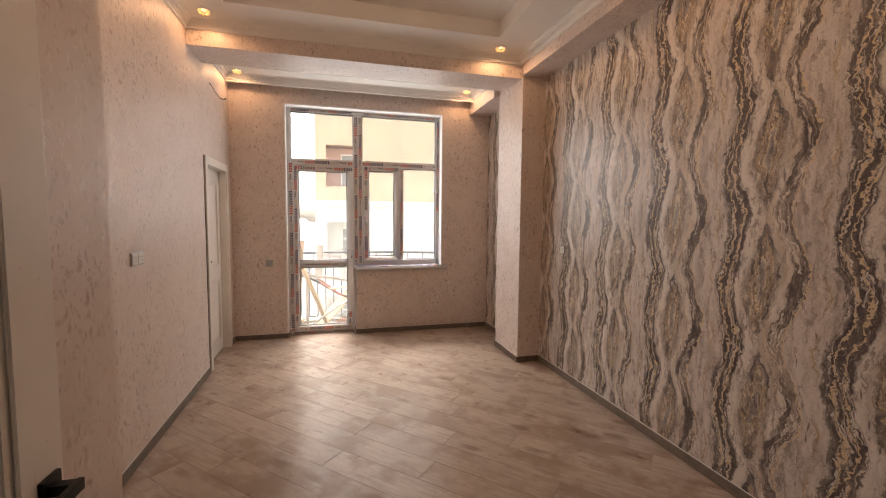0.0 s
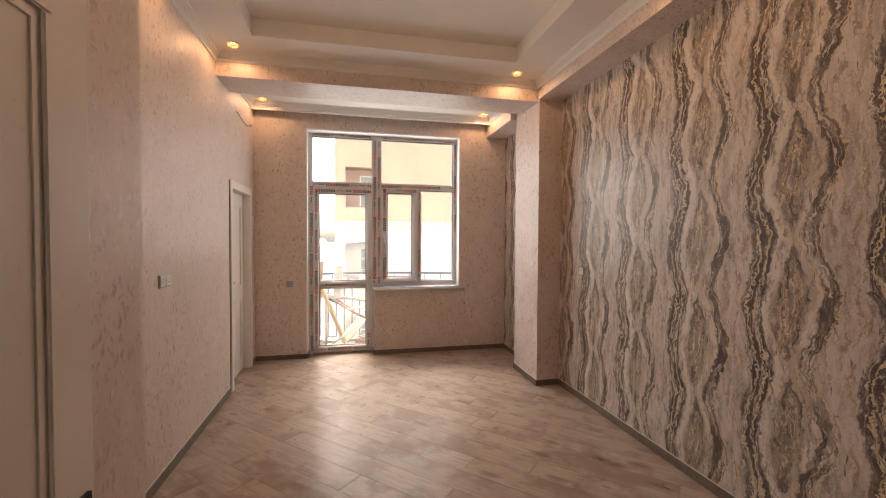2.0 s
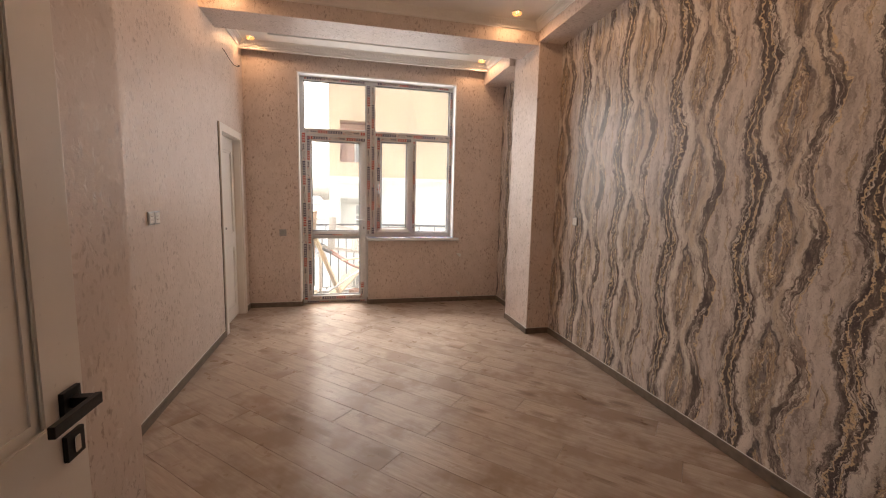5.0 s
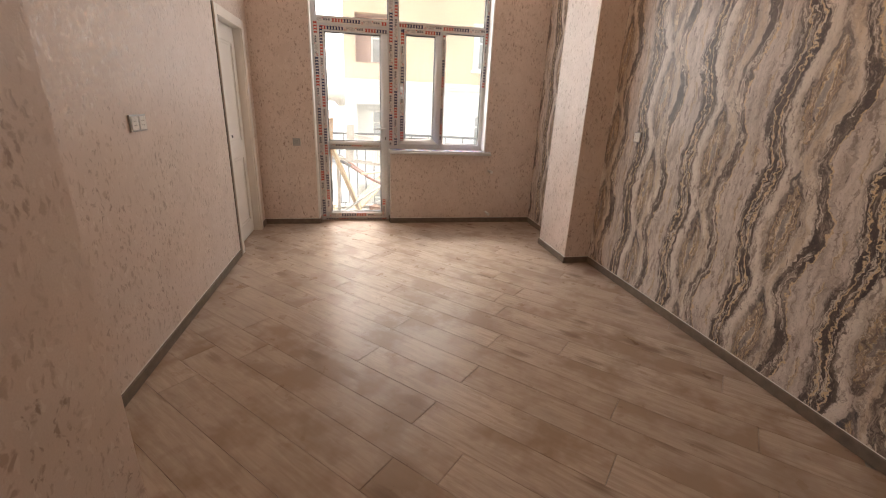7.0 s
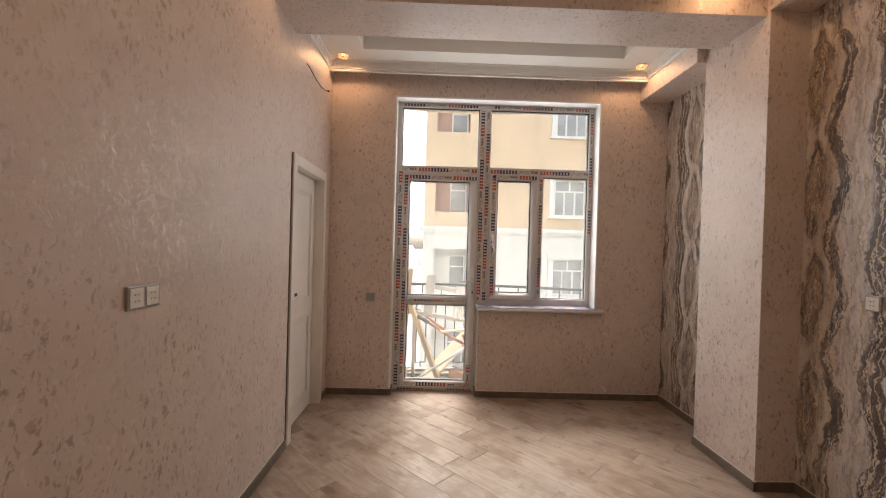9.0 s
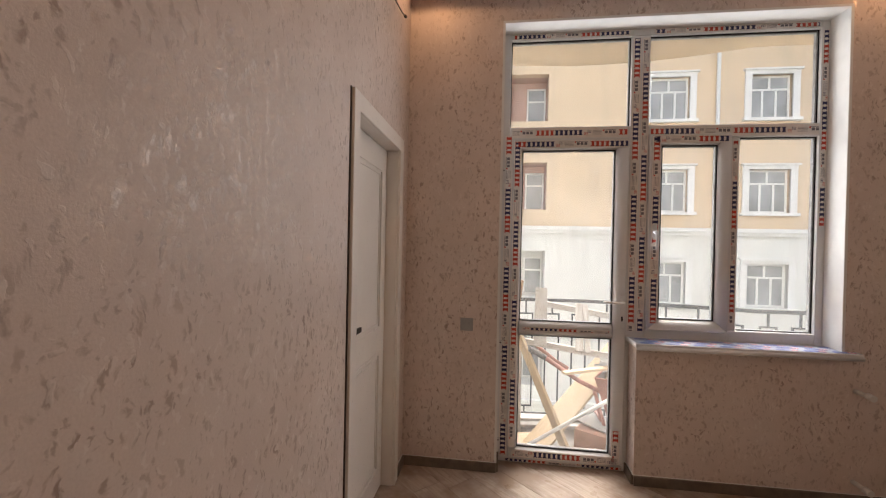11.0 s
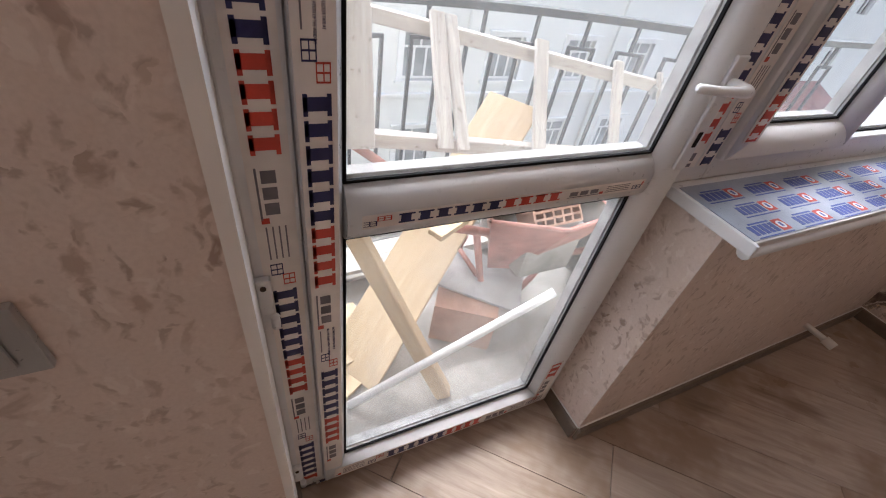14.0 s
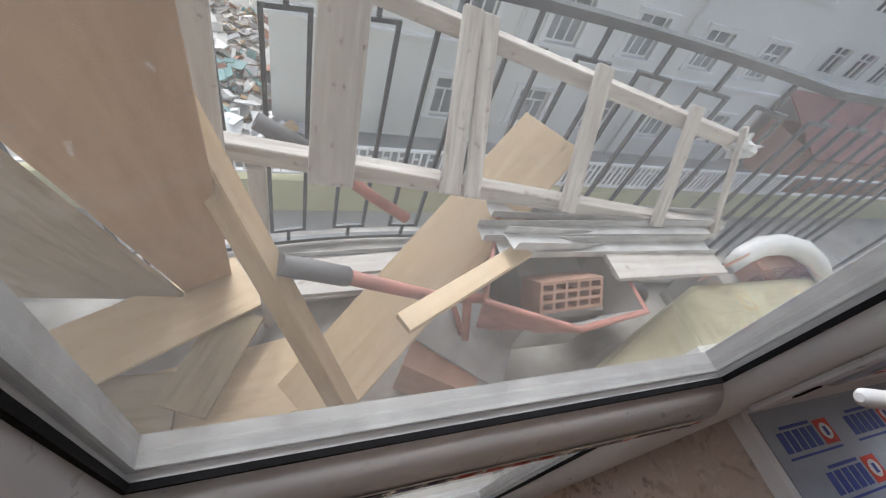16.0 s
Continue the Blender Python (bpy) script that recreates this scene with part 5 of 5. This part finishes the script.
def socket(name, label, m, gangs, mat, style):
    ob = thing(name, label, "socket" if style != "switch" else "switch", m)
    w = 0.082 * gangs
    part("plate", box(-w / 2, w / 2, -0.041, 0.041, 0, 0.010, 0.003), M_SILVER, ob, "silver-grey frame")
    for g in range(gangs):
        cx = (g - (gangs - 1) / 2) * 0.08
        if style == "switch":
            part("rocker", box(cx - 0.022, cx + 0.022, -0.026, 0.026, 0.010, 0.0145, 0.003), mat, ob)
        else:
            part("face", box(cx - 0.033, cx + 0.033, -0.033, 0.033, 0.010, 0.0125, 0.002), mat, ob)
            for dz in ((-0.011, 0.011) if style == "two" else (0.0,)):
                for dx in (-0.009, 0.009):
                    part("pin_hole", box(cx + dx - 0.003, cx + dx + 0.003, dz - 0.002, dz + 0.002, 0.0125, 0.0129), M_SEAL, ob)
    return ob


socket("wall_socket", "white double socket plate on the flaked wallpaper", along((0.0, -2.545, 1.25), (0, -1, 0), (0, 0, 1)) @ pose(0, 0, 0, 0, 180, 0), 2, M_SWITCH, "two")
socket("wall_socket", "white single socket plate on the onyx wallpaper", along((XR, -1.93, 1.225), (0, 1, 0), (0, 0, 1)) @ pose(0, 0, 0, 0, 180, 0), 1, M_SWITCH, "two")
socket("light_switch", "silver-grey wall switch beside the balcony door", along((0.411, 0.0, 0.945), (1, 0, 0), (0, 0, 1)), 1, M_SILVER, "switch")
for z in (0.66, 0.135):
    ob = thing("radiator_pipe", "white capped radiator pipe stub from the wall", "pipe", group="radiator pipes")
    part("pipe", tube([(2.665, 0.0, z), (2.665, -0.080, z)], 0.013), M_PIPE, ob)
    part("cap", tube([(2.665, -0.080, z), (2.668, -0.120, z - 0.004)], 0.019), M_PIPE, ob)
ob = thing("loose_cable", "short black cable hanging out of the wall", "cable")
part("wire", tube([(0.0, -0.80, 2.83), (0.02, -0.78, 2.80), (0.03, -0.66, 2.765), (0.03, -0.5, 2.76), (0.025, -0.34, 2.79), (0.02, -0.25, 2.82)], 0.004, 6), M_WIRE, ob)
part("tip", tube([(0.02, -0.25, 2.82), (0.02, -0.225, 2.828)], 0.009, 8), M_WIRE, ob)

# ---- lamps ----
bulb = thing("pendant_bulb", "bare glowing bulb on a twisted wire with a black socket", "pendant lamp", pose(BULB[0], BULB[1], 0))
part("wire", tube([(0.004 * math.sin(k * 0.9), 0.004 * math.cos(k * 0.9), CEIL - (CEIL - 2.965) * k / 40) for k in range(41)], 0.0035, 6), M_COPPER, bulb)
part("holder", lathe([(0.008, 2.985), (0.016, 2.975), (0.019, 2.96), (0.019, 2.925), (0.014, 2.92)], 16), M_BLACK, bulb)
g = part("glass", lathe([(0.013, 2.92), (0.015, 2.905), (0.027, 2.885), (0.033, 2.863), (0.031, 2.845), (0.02, 2.832), (0.002, 2.827)], 20), M_BULBGLASS, bulb, "glowing warm glass bulb")
g.visible_shadow = False
first = None
for k, (sx, sy) in enumerate(SPOTS):
    m = pose(sx, sy, SOF)
    if first is None:
        first = thing("ceiling_spot", "small recessed crystal spotlight, lit warm", "ceiling light", m, "ceiling spots")
        part("ring", lathe([(0.050, 0.0), (0.050, -0.004), (0.042, -0.008), (0.030, -0.006), (0.030, 0.0)], 28), M_CHROME, first, "chrome ring")
        part("lens", lathe([(0.016, -0.001), (0.016, -0.006), (0.009, -0.010), (0.002, -0.011)], 16), M_SPOTLENS, first, "glowing warm lamp lens").visible_shadow = False
        for j in range(10):
            t = 2 * math.pi * j / 10
            bm = bmesh.new()
            c = Vector((0.034 * math.cos(t), 0.034 * math.sin(t), -0.016))
            vs = [bm.verts.new(c + Vector(p)) for p in ((0.011, 0, 0), (0, 0.011, 0), (-0.011, 0, 0), (0, -0.011, 0), (0, 0, 0.010), (0, 0, -0.014))]
            for f in ((0, 1, 4), (1, 2, 4), (2, 3, 4), (3, 0, 4), (1, 0, 5), (2, 1, 5), (3, 2, 5), (0, 3, 5)):
                bm.faces.new([vs[i] for i in f])
            part("crystal", bm, M_CRYSTAL, first, "faceted lit crystal").visible_shadow = False
    else:
        copy_thing(first, m)

# ---- things on the balcony ----
BZ = -0.13


def board(name, label, category, p, q, w, h, mat, roll=0.0, group=""):
    bm, m = beam(p, q, w, h, roll, min(w, h) * 0.08)
    ob = done(name, bm, mat)
    ob.matrix_world = m
    return tagged(ob, label, category, group)


trestle = thing("wooden_trestle", "whitewashed timber ladder frame leaning on the railing", "ladder")
A0, A1 = Vector((0.97, 1.235, 0.945)), Vector((2.42, 1.0, 0.748))
B0, B1 = Vector((0.66, 0.905, 0.680)), Vector((2.50, 0.862, 0.440))


def sub_beam(name, p, q, w, h, mat, parent, roll=0.0):
    bm, m = beam(p, q, w, h, roll, 0.003)
    ob = part(name, bm, mat, parent)
    ob.matrix_local = m
    return ob


sub_beam("side_rail", A0, A1, 0.045, 0.05, M_OLDWOOD, trestle)
sub_beam("side_rail", B0, B1, 0.045, 0.05, M_OLDWOOD, trestle)
off = Vector((0, -0.028, 0.03))
for xa, xb, w in ((1.33, 1.28, 0.06), (1.38, 1.35, 0.05), (1.76, 1.69, 0.062), (2.14, 2.10, 0.055), (2.37, 2.42, 0.05)):
    p = B0 + (B1 - B0) * ((xb - B0.x) / (B1.x - B0.x)) + off - Vector((0, 0.02, 0.03))
    q = A0 + (A1 - A0) * ((xa - A0.x) / (A1.x - A0.x)) + off + Vector((0, 0.02, 0.03))
    sub_beam("rung", p, q, w, 0.018, M_OLDWOOD, trestle, 14)
sub_beam("cross_board", (0.962, 0.825, 0.635), (0.985, 1.02, 1.10), 0.105, 0.02, M_WHITEWOOD, trestle)
sub_beam("cross_board", (0.70, 0.835, 0.66), (0.69, 1.02, 1.12), 0.09, 0.02, M_WHITEWOOD, trestle)
for k in range(2):
    board("leg_prop", "weathered timber prop under the ladder frame", "timber", (0.80 + 1.5 * k, 0.89, BZ + 0.02), (0.80 + 1.5 * k, 0.885, 0.635 - 0.2 * k), 0.04, 0.04, M_OLDWOOD)

board("plywood_board", "long pale plywood board propped diagonally on the railing", "board", (0.86, 0.52, BZ + 0.01), (1.70, 1.09, 0.66), 0.235, 0.018, M_PLY, 0)
board("timber_post", "rough pine post leaning across the balcony door", "timber", (1.12, 0.28, 0.0), (0.46, 0.935, 1.47), 0.052, 0.05, M_PINE, 20)
board("brown_board", "brown plywood board leaning upright against the door", "board", (0.607, 1.013, -0.01), (0.722, 0.385, 1.20), 0.15, 0.022, M_PLYBROWN, 14)
board("plywood_sheet", "dusty plywood sheet leaning on the wall, shade in its colour", "board", (0.288, 0.985, -0.03), (0.15, 0.58, 1.26), 0.53, 0.016, M_SHADEDUSTPLY, 12)
board("plywood_offcut", "pale plywood offcut on the balcony floor", "board", (0.20, 0.72, -0.01), (0.74, 0.99, 0.02), 0.22, 0.014, M_PLY, 3, "offcuts")
board("plywood_offcut", "dusty plywood offcut on other boards, shade in its colour", "board", (0.57, 0.57, -0.02), (0.72, 0.88, -0.01), 0.15, 0.014, M_SHADEDUSTPLY, -3, "offcuts")
board("plywood_offcut", "pale plywood offcut on the balcony floor", "board", (0.30, 0.56, -0.09), (0.98, 0.70, -0.085), 0.26, 0.014, M_PLY, 0, "offcuts")
board("plywood_offcut", "pale plywood offcut on the balcony floor", "board", (0.75, 0.45, -0.118), (1.04, 0.63, -0.118), 0.12, 0.014, M_PLY, 0, "offcuts")
board("plywood_offcut", "dusty plywood offcut on other boards, shade in its colour", "board", (0.05, 0.62, -0.065), (0.55, 0.60, -0.06), 0.22, 0.014, M_SHADEDUSTPLY, 0, "offcuts")
board("batten", "short pale batten across the wheelbarrow", "timber", (1.105, 0.505, 0.517), (1.50, 0.705, 0.525), 0.052, 0.02, M_PLY, 0)
bm = tube([(0.81, 0.335, 0.012), (1.40, 0.262, 0.44)], 0.0135, 12)
tagged(done("plastic_pipe", bm, M_PIPE), "white plastic pipe leaning on the threshold", "pipe")

# wheelbarrow
barrow = thing("wheelbarrow", "worn red steel wheelbarrow with grey rubber grips", "wheelbarrow")
rim = [(1.35, 0.575), (1.60, 0.465), (1.86, 0.50), (1.86, 0.96), (1.64, 1.00), (1.52, 0.93)]
bot = [(1.47, 0.67), (1.60, 0.63), (1.76, 0.65), (1.76, 0.84), (1.66, 0.87), (1.56, 0.83)]
bm = bmesh.new()
n = len(rim)
lay = [[bm.verts.new((x, y, z)) for x, y in ring] for ring, z in ((bot, 0.14), (rim, 0.462), (rim, 0.475))]
inner = [bm.verts.new((1.62 + (x - 1.62) * 0.965, 0.74 + (y - 0.74) * 0.955, 0.475)) for x, y in rim]
inb = [bm.verts.new((x, y, 0.155)) for x, y in bot]
for u, v, mi in ((lay[0], lay[1], 0), (lay[1], lay[2], 0), (lay[2], inner, 0), (inner, inb, 1)):
    for k in range(n):
        bm.faces.new((u[k], u[(k + 1) % n], v[(k + 1) % n], v[k])).material_index = mi
bm.faces.new(lay[0][::-1])
bm.faces.new(inb).material_index = 1
bmesh.ops.recalc_face_normals(bm, faces=bm.faces[:])
part("tub", bm, [M_REDPAINT, M_CONCRETE], barrow, "dented red tub with a grey dusty inside")
part("rim_bead", tube([(x, y, 0.472) for x, y in rim + rim[:1]], 0.008, 8, False), M_REDPAINT, barrow)
part("mortar_fill", box(1.54, 1.80, 0.56, 0.90, 0.16, 0.393, 0.02), M_CONCRETE, barrow, "grey dusty mortar residue")
for y0, y1, gx, gz in ((0.565, 0.66, 0.85, 0.675), (0.97, 0.86, 0.80, 0.695)):
    mid = (gx + 0.12, y0 + (y1 - y0) * 0.14, gz - 0.065)
    run = [mid, (1.24, y0 + (y1 - y0) * 0.6, gz - 0.245), (1.42, y1 + 0.005, 0.34), (1.62, y1 + (0.76 - y1) * 0.3, 0.125), (2.12, 0.76 - (0.76 - y1) * 0.3, 0.05)]
    if y0 > 0.8:
        run = [mid, (1.10, 0.93, 0.495), (1.205, 0.90, 0.44)]
    part("handle_tube", tube(run, 0.017), M_REDPAINT, barrow)
    part("grip", tube([(gx, y0, gz), (gx + 0.13, y0 + (y1 - y0) * 0.15, gz - 0.07)], 0.022), M_RUBBER, barrow, "ribbed grey rubber grip")
    part("leg", tube([(1.36 if y1 < 0.8 else 1.46, y1, 0.37 if y1 < 0.8 else 0.16), (1.44, y1, 0.10), (1.52, y1, BZ + 0.018), (1.62, y1, BZ + 0.018), (1.72, y1, 0.02), (1.78, y1, 0.15)], 0.014), M_REDPAINT, barrow)
part("brace", tube([(1.42, 0.66, 0.12), (1.42, 0.86, 0.12)], 0.011), M_REDPAINT, barrow)
wheel = lathe([(0.03, -0.03), (0.12, -0.028), (0.15, -0.035), (0.17, -0.02), (0.175, 0.0), (0.17, 0.02), (0.15, 0.035), (0.12, 0.028), (0.03, 0.03)], 24)
ob = part("wheel", wheel, M_RUBBER, barrow, "dark rubber wheel")
ob.matrix_local = pose(2.16, 0.76, 0.045, 90, 0, 0)


def hollow_brick(label, m, lx, ly, lz, nx, nz):
    """A clay block whose -y face is a grid of open cells."""
    bm = bmesh.new()
    w = 0.009
    for k in range(nx + 1):
        x = -lx / 2 + (lx - w) * k / nx
        add_box(bm, x, x + w, -ly / 2, ly / 2, 0, lz)
    for k in range(nz + 1):
        z = (lz - w) * k / nz
        for j in range(nx):
            x0 = -lx / 2 + (lx - w) * j / nx + w
            x1 = -lx / 2 + (lx - w) * (j + 1) / nx
            add_box(bm, x0, x1, -ly / 2, ly / 2, z, z + w)
    ob = done("hollow_brick", bm, M_CLAY)
    ob.matrix_world = m
    return tagged(ob, label, "brick", "hollow bricks")


hollow_brick("hollow red clay brick resting on the wheelbarrow", pose(1.648, 0.592, 0.385, -44, 0, 3), 0.228, 0.10, 0.092, 5, 3)
hollow_brick("hollow red clay brick behind the insulation stack", pose(2.93, 0.80, 0.20, 0, 0, 4), 0.24, 0.12, 0.11, 6, 4)
hollow_brick("hollow red clay brick behind the insulation stack", pose(3.19, 0.79, 0.20, 0, 0, -3), 0.24, 0.12, 0.11, 6, 4)
hollow_brick("hollow red clay brick on the floor under a stone tile", pose(1.38, 0.63, BZ, 0, 0, 58), 0.24, 0.25, 0.20, 3, 3)
bm = box(-0.17, 0.17, -0.14, 0.14, 0, 0.012, 0.002)
ob = done("stone_tile", bm, M_STONE)
ob.matrix_world = pose(1.47, 0.68, 0.072, -2, 5, -38)
tagged(ob, "loose grey stone tile lying on a brick", "tile")


def profile(p, q):
    """A galvanised U-profile."""
    d = (Vector(q) - Vector(p)).length
    bm = bmesh.new()
    add_box(bm, 0, d, -0.03, 0.03, 0, 0.0015), add_box(bm, 0, d, -0.03, -0.0285, 0.0015, 0.028), add_box(bm, 0, d, 0.0285, 0.03, 0.0015, 0.028)
    ob = done("steel_profile", bm, M_ZINC)
    _, m = beam(p, q, 0.01, 0.01)
    ob.matrix_world = m
    tagged(ob, "galvanised steel wall profile lying on the balcony", "metal profile", "steel profiles")


profile((0.78, 1.11, BZ), (2.45, 1.19, BZ))
profile((0.86, 1.17, BZ), (1.95, 1.23, BZ))
profile((0.80, 1.04, BZ), (2.60, 1.13, BZ))
profile((1.55, 1.13, -0.10), (3.10, 1.02, -0.10))
profile((1.45, 1.06, -0.10), (3.20, 0.95, -0.10))
profile((1.62, 1.19, 0.06), (2.95, 1.05, 0.04))
profile((1.72, 0.98, -0.07), (2.30, 1.16, -0.07))
profile((1.42, 0.695, 0.575), (2.60, 0.94, 0.24))
profile((1.40, 0.80, 0.485), (2.36, 0.80, 0.485))
profile((1.44, 0.735, 0.485), (2.29, 0.725, 0.485))
profile((1.46, 0.895, 0.487), (2.46, 0.86, 0.487))
board("limewashed_plank", "limewashed plank lying across the wheelbarrow", "timber", (1.80, 0.655, 0.492), (2.28, 0.66, 0.487), 0.10, 0.018, M_WHITEWOOD)
board("limewashed_plank", "limewashed plank lying along the railing", "timber", (0.66, 1.06, -0.06), (1.60, 1.13, -0.05), 0.09, 0.022, M_WHITEWOOD)
board("limewashed_plank", "limewashed plank lying along the railing", "timber", (0.78, 0.97, -0.03), (1.70, 0.99, 0.0), 0.07, 0.022, M_WHITEWOOD)
board("limewashed_plank", "limewashed plank lying along the railing", "timber", (0.72, 1.00, -0.09), (1.75, 1.08, -0.08), 0.12, 0.02, M_WHITEWOOD)
bm = bmesh.new()
nx, ny = 26, 12
vg = []
for j in range(ny + 1):
    row = []
    for i in range(nx + 1):
        u, v = i / nx, j / ny
        x = 1.74 + 1.75 * u + 0.66 * v * (1 - 0.6 * u)
        y = 0.40 + 0.30 * v
        row.append(bm.verts.new((x, y, 0.27 + 0.03 * noise.noise((x * 4, y * 4, 1)) * (1 - v))))
    vg.append(row)
for j in range(ny):
    for i in range(nx):
        bm.faces.new((vg[j][i], vg[j][i + 1], vg[j + 1][i + 1], vg[j + 1][i])).smooth = True
rim_v = [vg[0][i] for i in range(nx)] + [vg[j][nx] for j in range(ny)] + [vg[ny][i] for i in range(nx, 0, -1)] + [vg[j][0] for j in range(ny, 0, -1)]
foot_v = [bm.verts.new((v.co.x, v.co.y, BZ)) for v in rim_v]
for k in range(len(rim_v)):
    bm.faces.new((rim_v[k], foot_v[k], foot_v[(k + 1) % len(rim_v)], rim_v[(k + 1) % len(rim_v)]))
bm.faces.new(foot_v)
bmesh.ops.recalc_face_normals(bm, faces=bm.faces[:])
tagged(done("insulation_stack", bm, M_FABRIC), "stack of crumpled yellowish insulation sheets on the floor", "insulation")
tagged(done("brick_pedestal", box(2.70, 3.40, 0.725, 0.90, BZ, 0.198, 0.01), M_CONCRETE), "grey dusty block stack under the clay bricks", "block")
# white tube shaped like the door lever's reflection in the glass
arch = [(2.62, 0.755, 0.30), (2.70, 0.79, 0.345), (2.82, 0.82, 0.365), (2.97, 0.825, 0.37), (3.08, 0.795, 0.365), (3.15, 0.735, 0.34), (3.19, 0.66, 0.30)]
tagged(done("lever_reflection_tube", tube(arch, [0.03, 0.042, 0.046, 0.048, 0.048, 0.045, 0.036], 14), M_SACK), "bent white tube over the clay bricks, for the lever's reflection in the glass", "foam roll")
bm = bmesh.new()
vs = [bm.verts.new(p) for p in ((2.42, 0.705, 0.29), (2.66, 0.80, 0.20), (2.60, 0.735, 0.42), (2.42, 0.713, 0.285), (2.66, 0.808, 0.195), (2.60, 0.743, 0.425))]
for f in ((0, 1, 2), (5, 4, 3), (0, 3, 4, 1), (1, 4, 5, 2), (2, 5, 3, 0)):
    bm.faces.new([vs[k] for k in f])
bmesh.ops.recalc_face_normals(bm, faces=bm.faces[:])
tagged(done("broken_tile", bm, M_CLAY), "broken brown clay tile leaning on the bricks", "tile")


def crumple(name, label, p, size, seed):
    """A crumpled plastic lump knotted on the ladder frame."""
    bm = bmesh.new()
    bmesh.ops.create_icosphere(bm, subdivisions=3, radius=1.0)
    for v in bm.verts:
        k = 0.72 + 0.55 * noise.noise(v.co * 2.3 + Vector((seed, 0, 0))) + 0.22 * noise.noise(v.co * 6.0 + Vector((0, seed, 0)))
        v.co = Vector((v.co.x * size[0], v.co.y * size[1], v.co.z * size[2])) * k
    ob = part(name, bm, M_SACK, trestle, label)
    ob.location = p


crumple("plastic_wrap", "crumpled white plastic bag round the joint", (2.41, 0.985, 0.745), (0.075, 0.06, 0.055), 1.0)
crumple("plastic_wrap", "crumpled white plastic bag round the joint", (2.47, 0.87, 0.435), (0.05, 0.05, 0.06), 5.0)
bm = lathe([(0.10, 0.0), (0.14, 0.09), (0.15, 0.095), (0.135, 0.09), (0.095, 0.012), (0.01, 0.012)], 24)
ob = done("mortar_basin", bm, M_RUBBER)
ob.matrix_world = pose(2.02, 1.16, BZ + 0.03)
tagged(ob, "dusty grey mortar basin by the railing", "basin")

# ---- floor planks ----


def clip(poly, axis, val, keep_less):
    out = []
    for k, p in enumerate(poly):
        q = poly[(k + 1) % len(poly)]
        a = (p[axis] - val) * (1 if keep_less else -1)
        b = (q[axis] - val) * (1 if keep_less else -1)
        if a <= 0:
            out.append(p)
        if a * b < 0:
            t = a / (a - b)
            out.append((p[0] + t * (q[0] - p[0]), p[1] + t * (q[1] - p[1])))
    return out


floor = bpy.data.objects["floor"]
R2 = math.sqrt(2)
PW, PL = 0.198, 1.38
rows0 = -2.694 / R2
prng = random.Random(11)
FIXED = {3: 2.833, 4: 2.03, 6: 3.35}
for r in range(-32, 32):
    s0 = rows0 + r * PW
    start = FIXED.get(r, prng.uniform(0, PL))
    for k in range(-4, 8):
        u0 = start + k * PL
        g = 0.0011
        quad = [((s + u) / R2, (s - u) / R2) for s, u in ((s0 + g, u0 + g), (s0 + g, u0 + PL - g), (s0 + PW - g, u0 + PL - g), (s0 + PW - g, u0 + g))]
        for ax, val, less in ((0, -0.1, False), (0, XR, True), (1, -6.4, False), (1, 0.148, True)):
            quad = clip(quad, ax, val, less) if quad else quad
        if len(quad) < 3:
            continue
        area = abs(sum(p[0] * q[1] - q[0] * p[1] for p, q in zip(quad, quad[1:] + quad[:1]))) / 2
        if area < 0.002:
            continue
        bm = bmesh.new()
        lo = [bm.verts.new((x, y, -0.012)) for x, y in quad]
        cxx, cyy = sum(p[0] for p in quad) / len(quad), sum(p[1] for p in quad) / len(quad)
        mid = [bm.verts.new((x, y, -0.0012)) for x, y in quad]
        hi = [bm.verts.new((x + 0.0012 * (1 if cxx > x else -1), y + 0.0012 * (1 if cyy > y else -1), 0.0)) for x, y in quad]
        n = len(quad)
        for u, v in ((lo, mid), (mid, hi)):
            for j in range(n):
                bm.faces.new((u[j], u[(j + 1) % n], v[(j + 1) % n], v[j]))
        bm.faces.new(hi)
        bmesh.ops.recalc_face_normals(bm, faces=bm.faces[:])
        part("plank", bm, M_PLANK, floor)
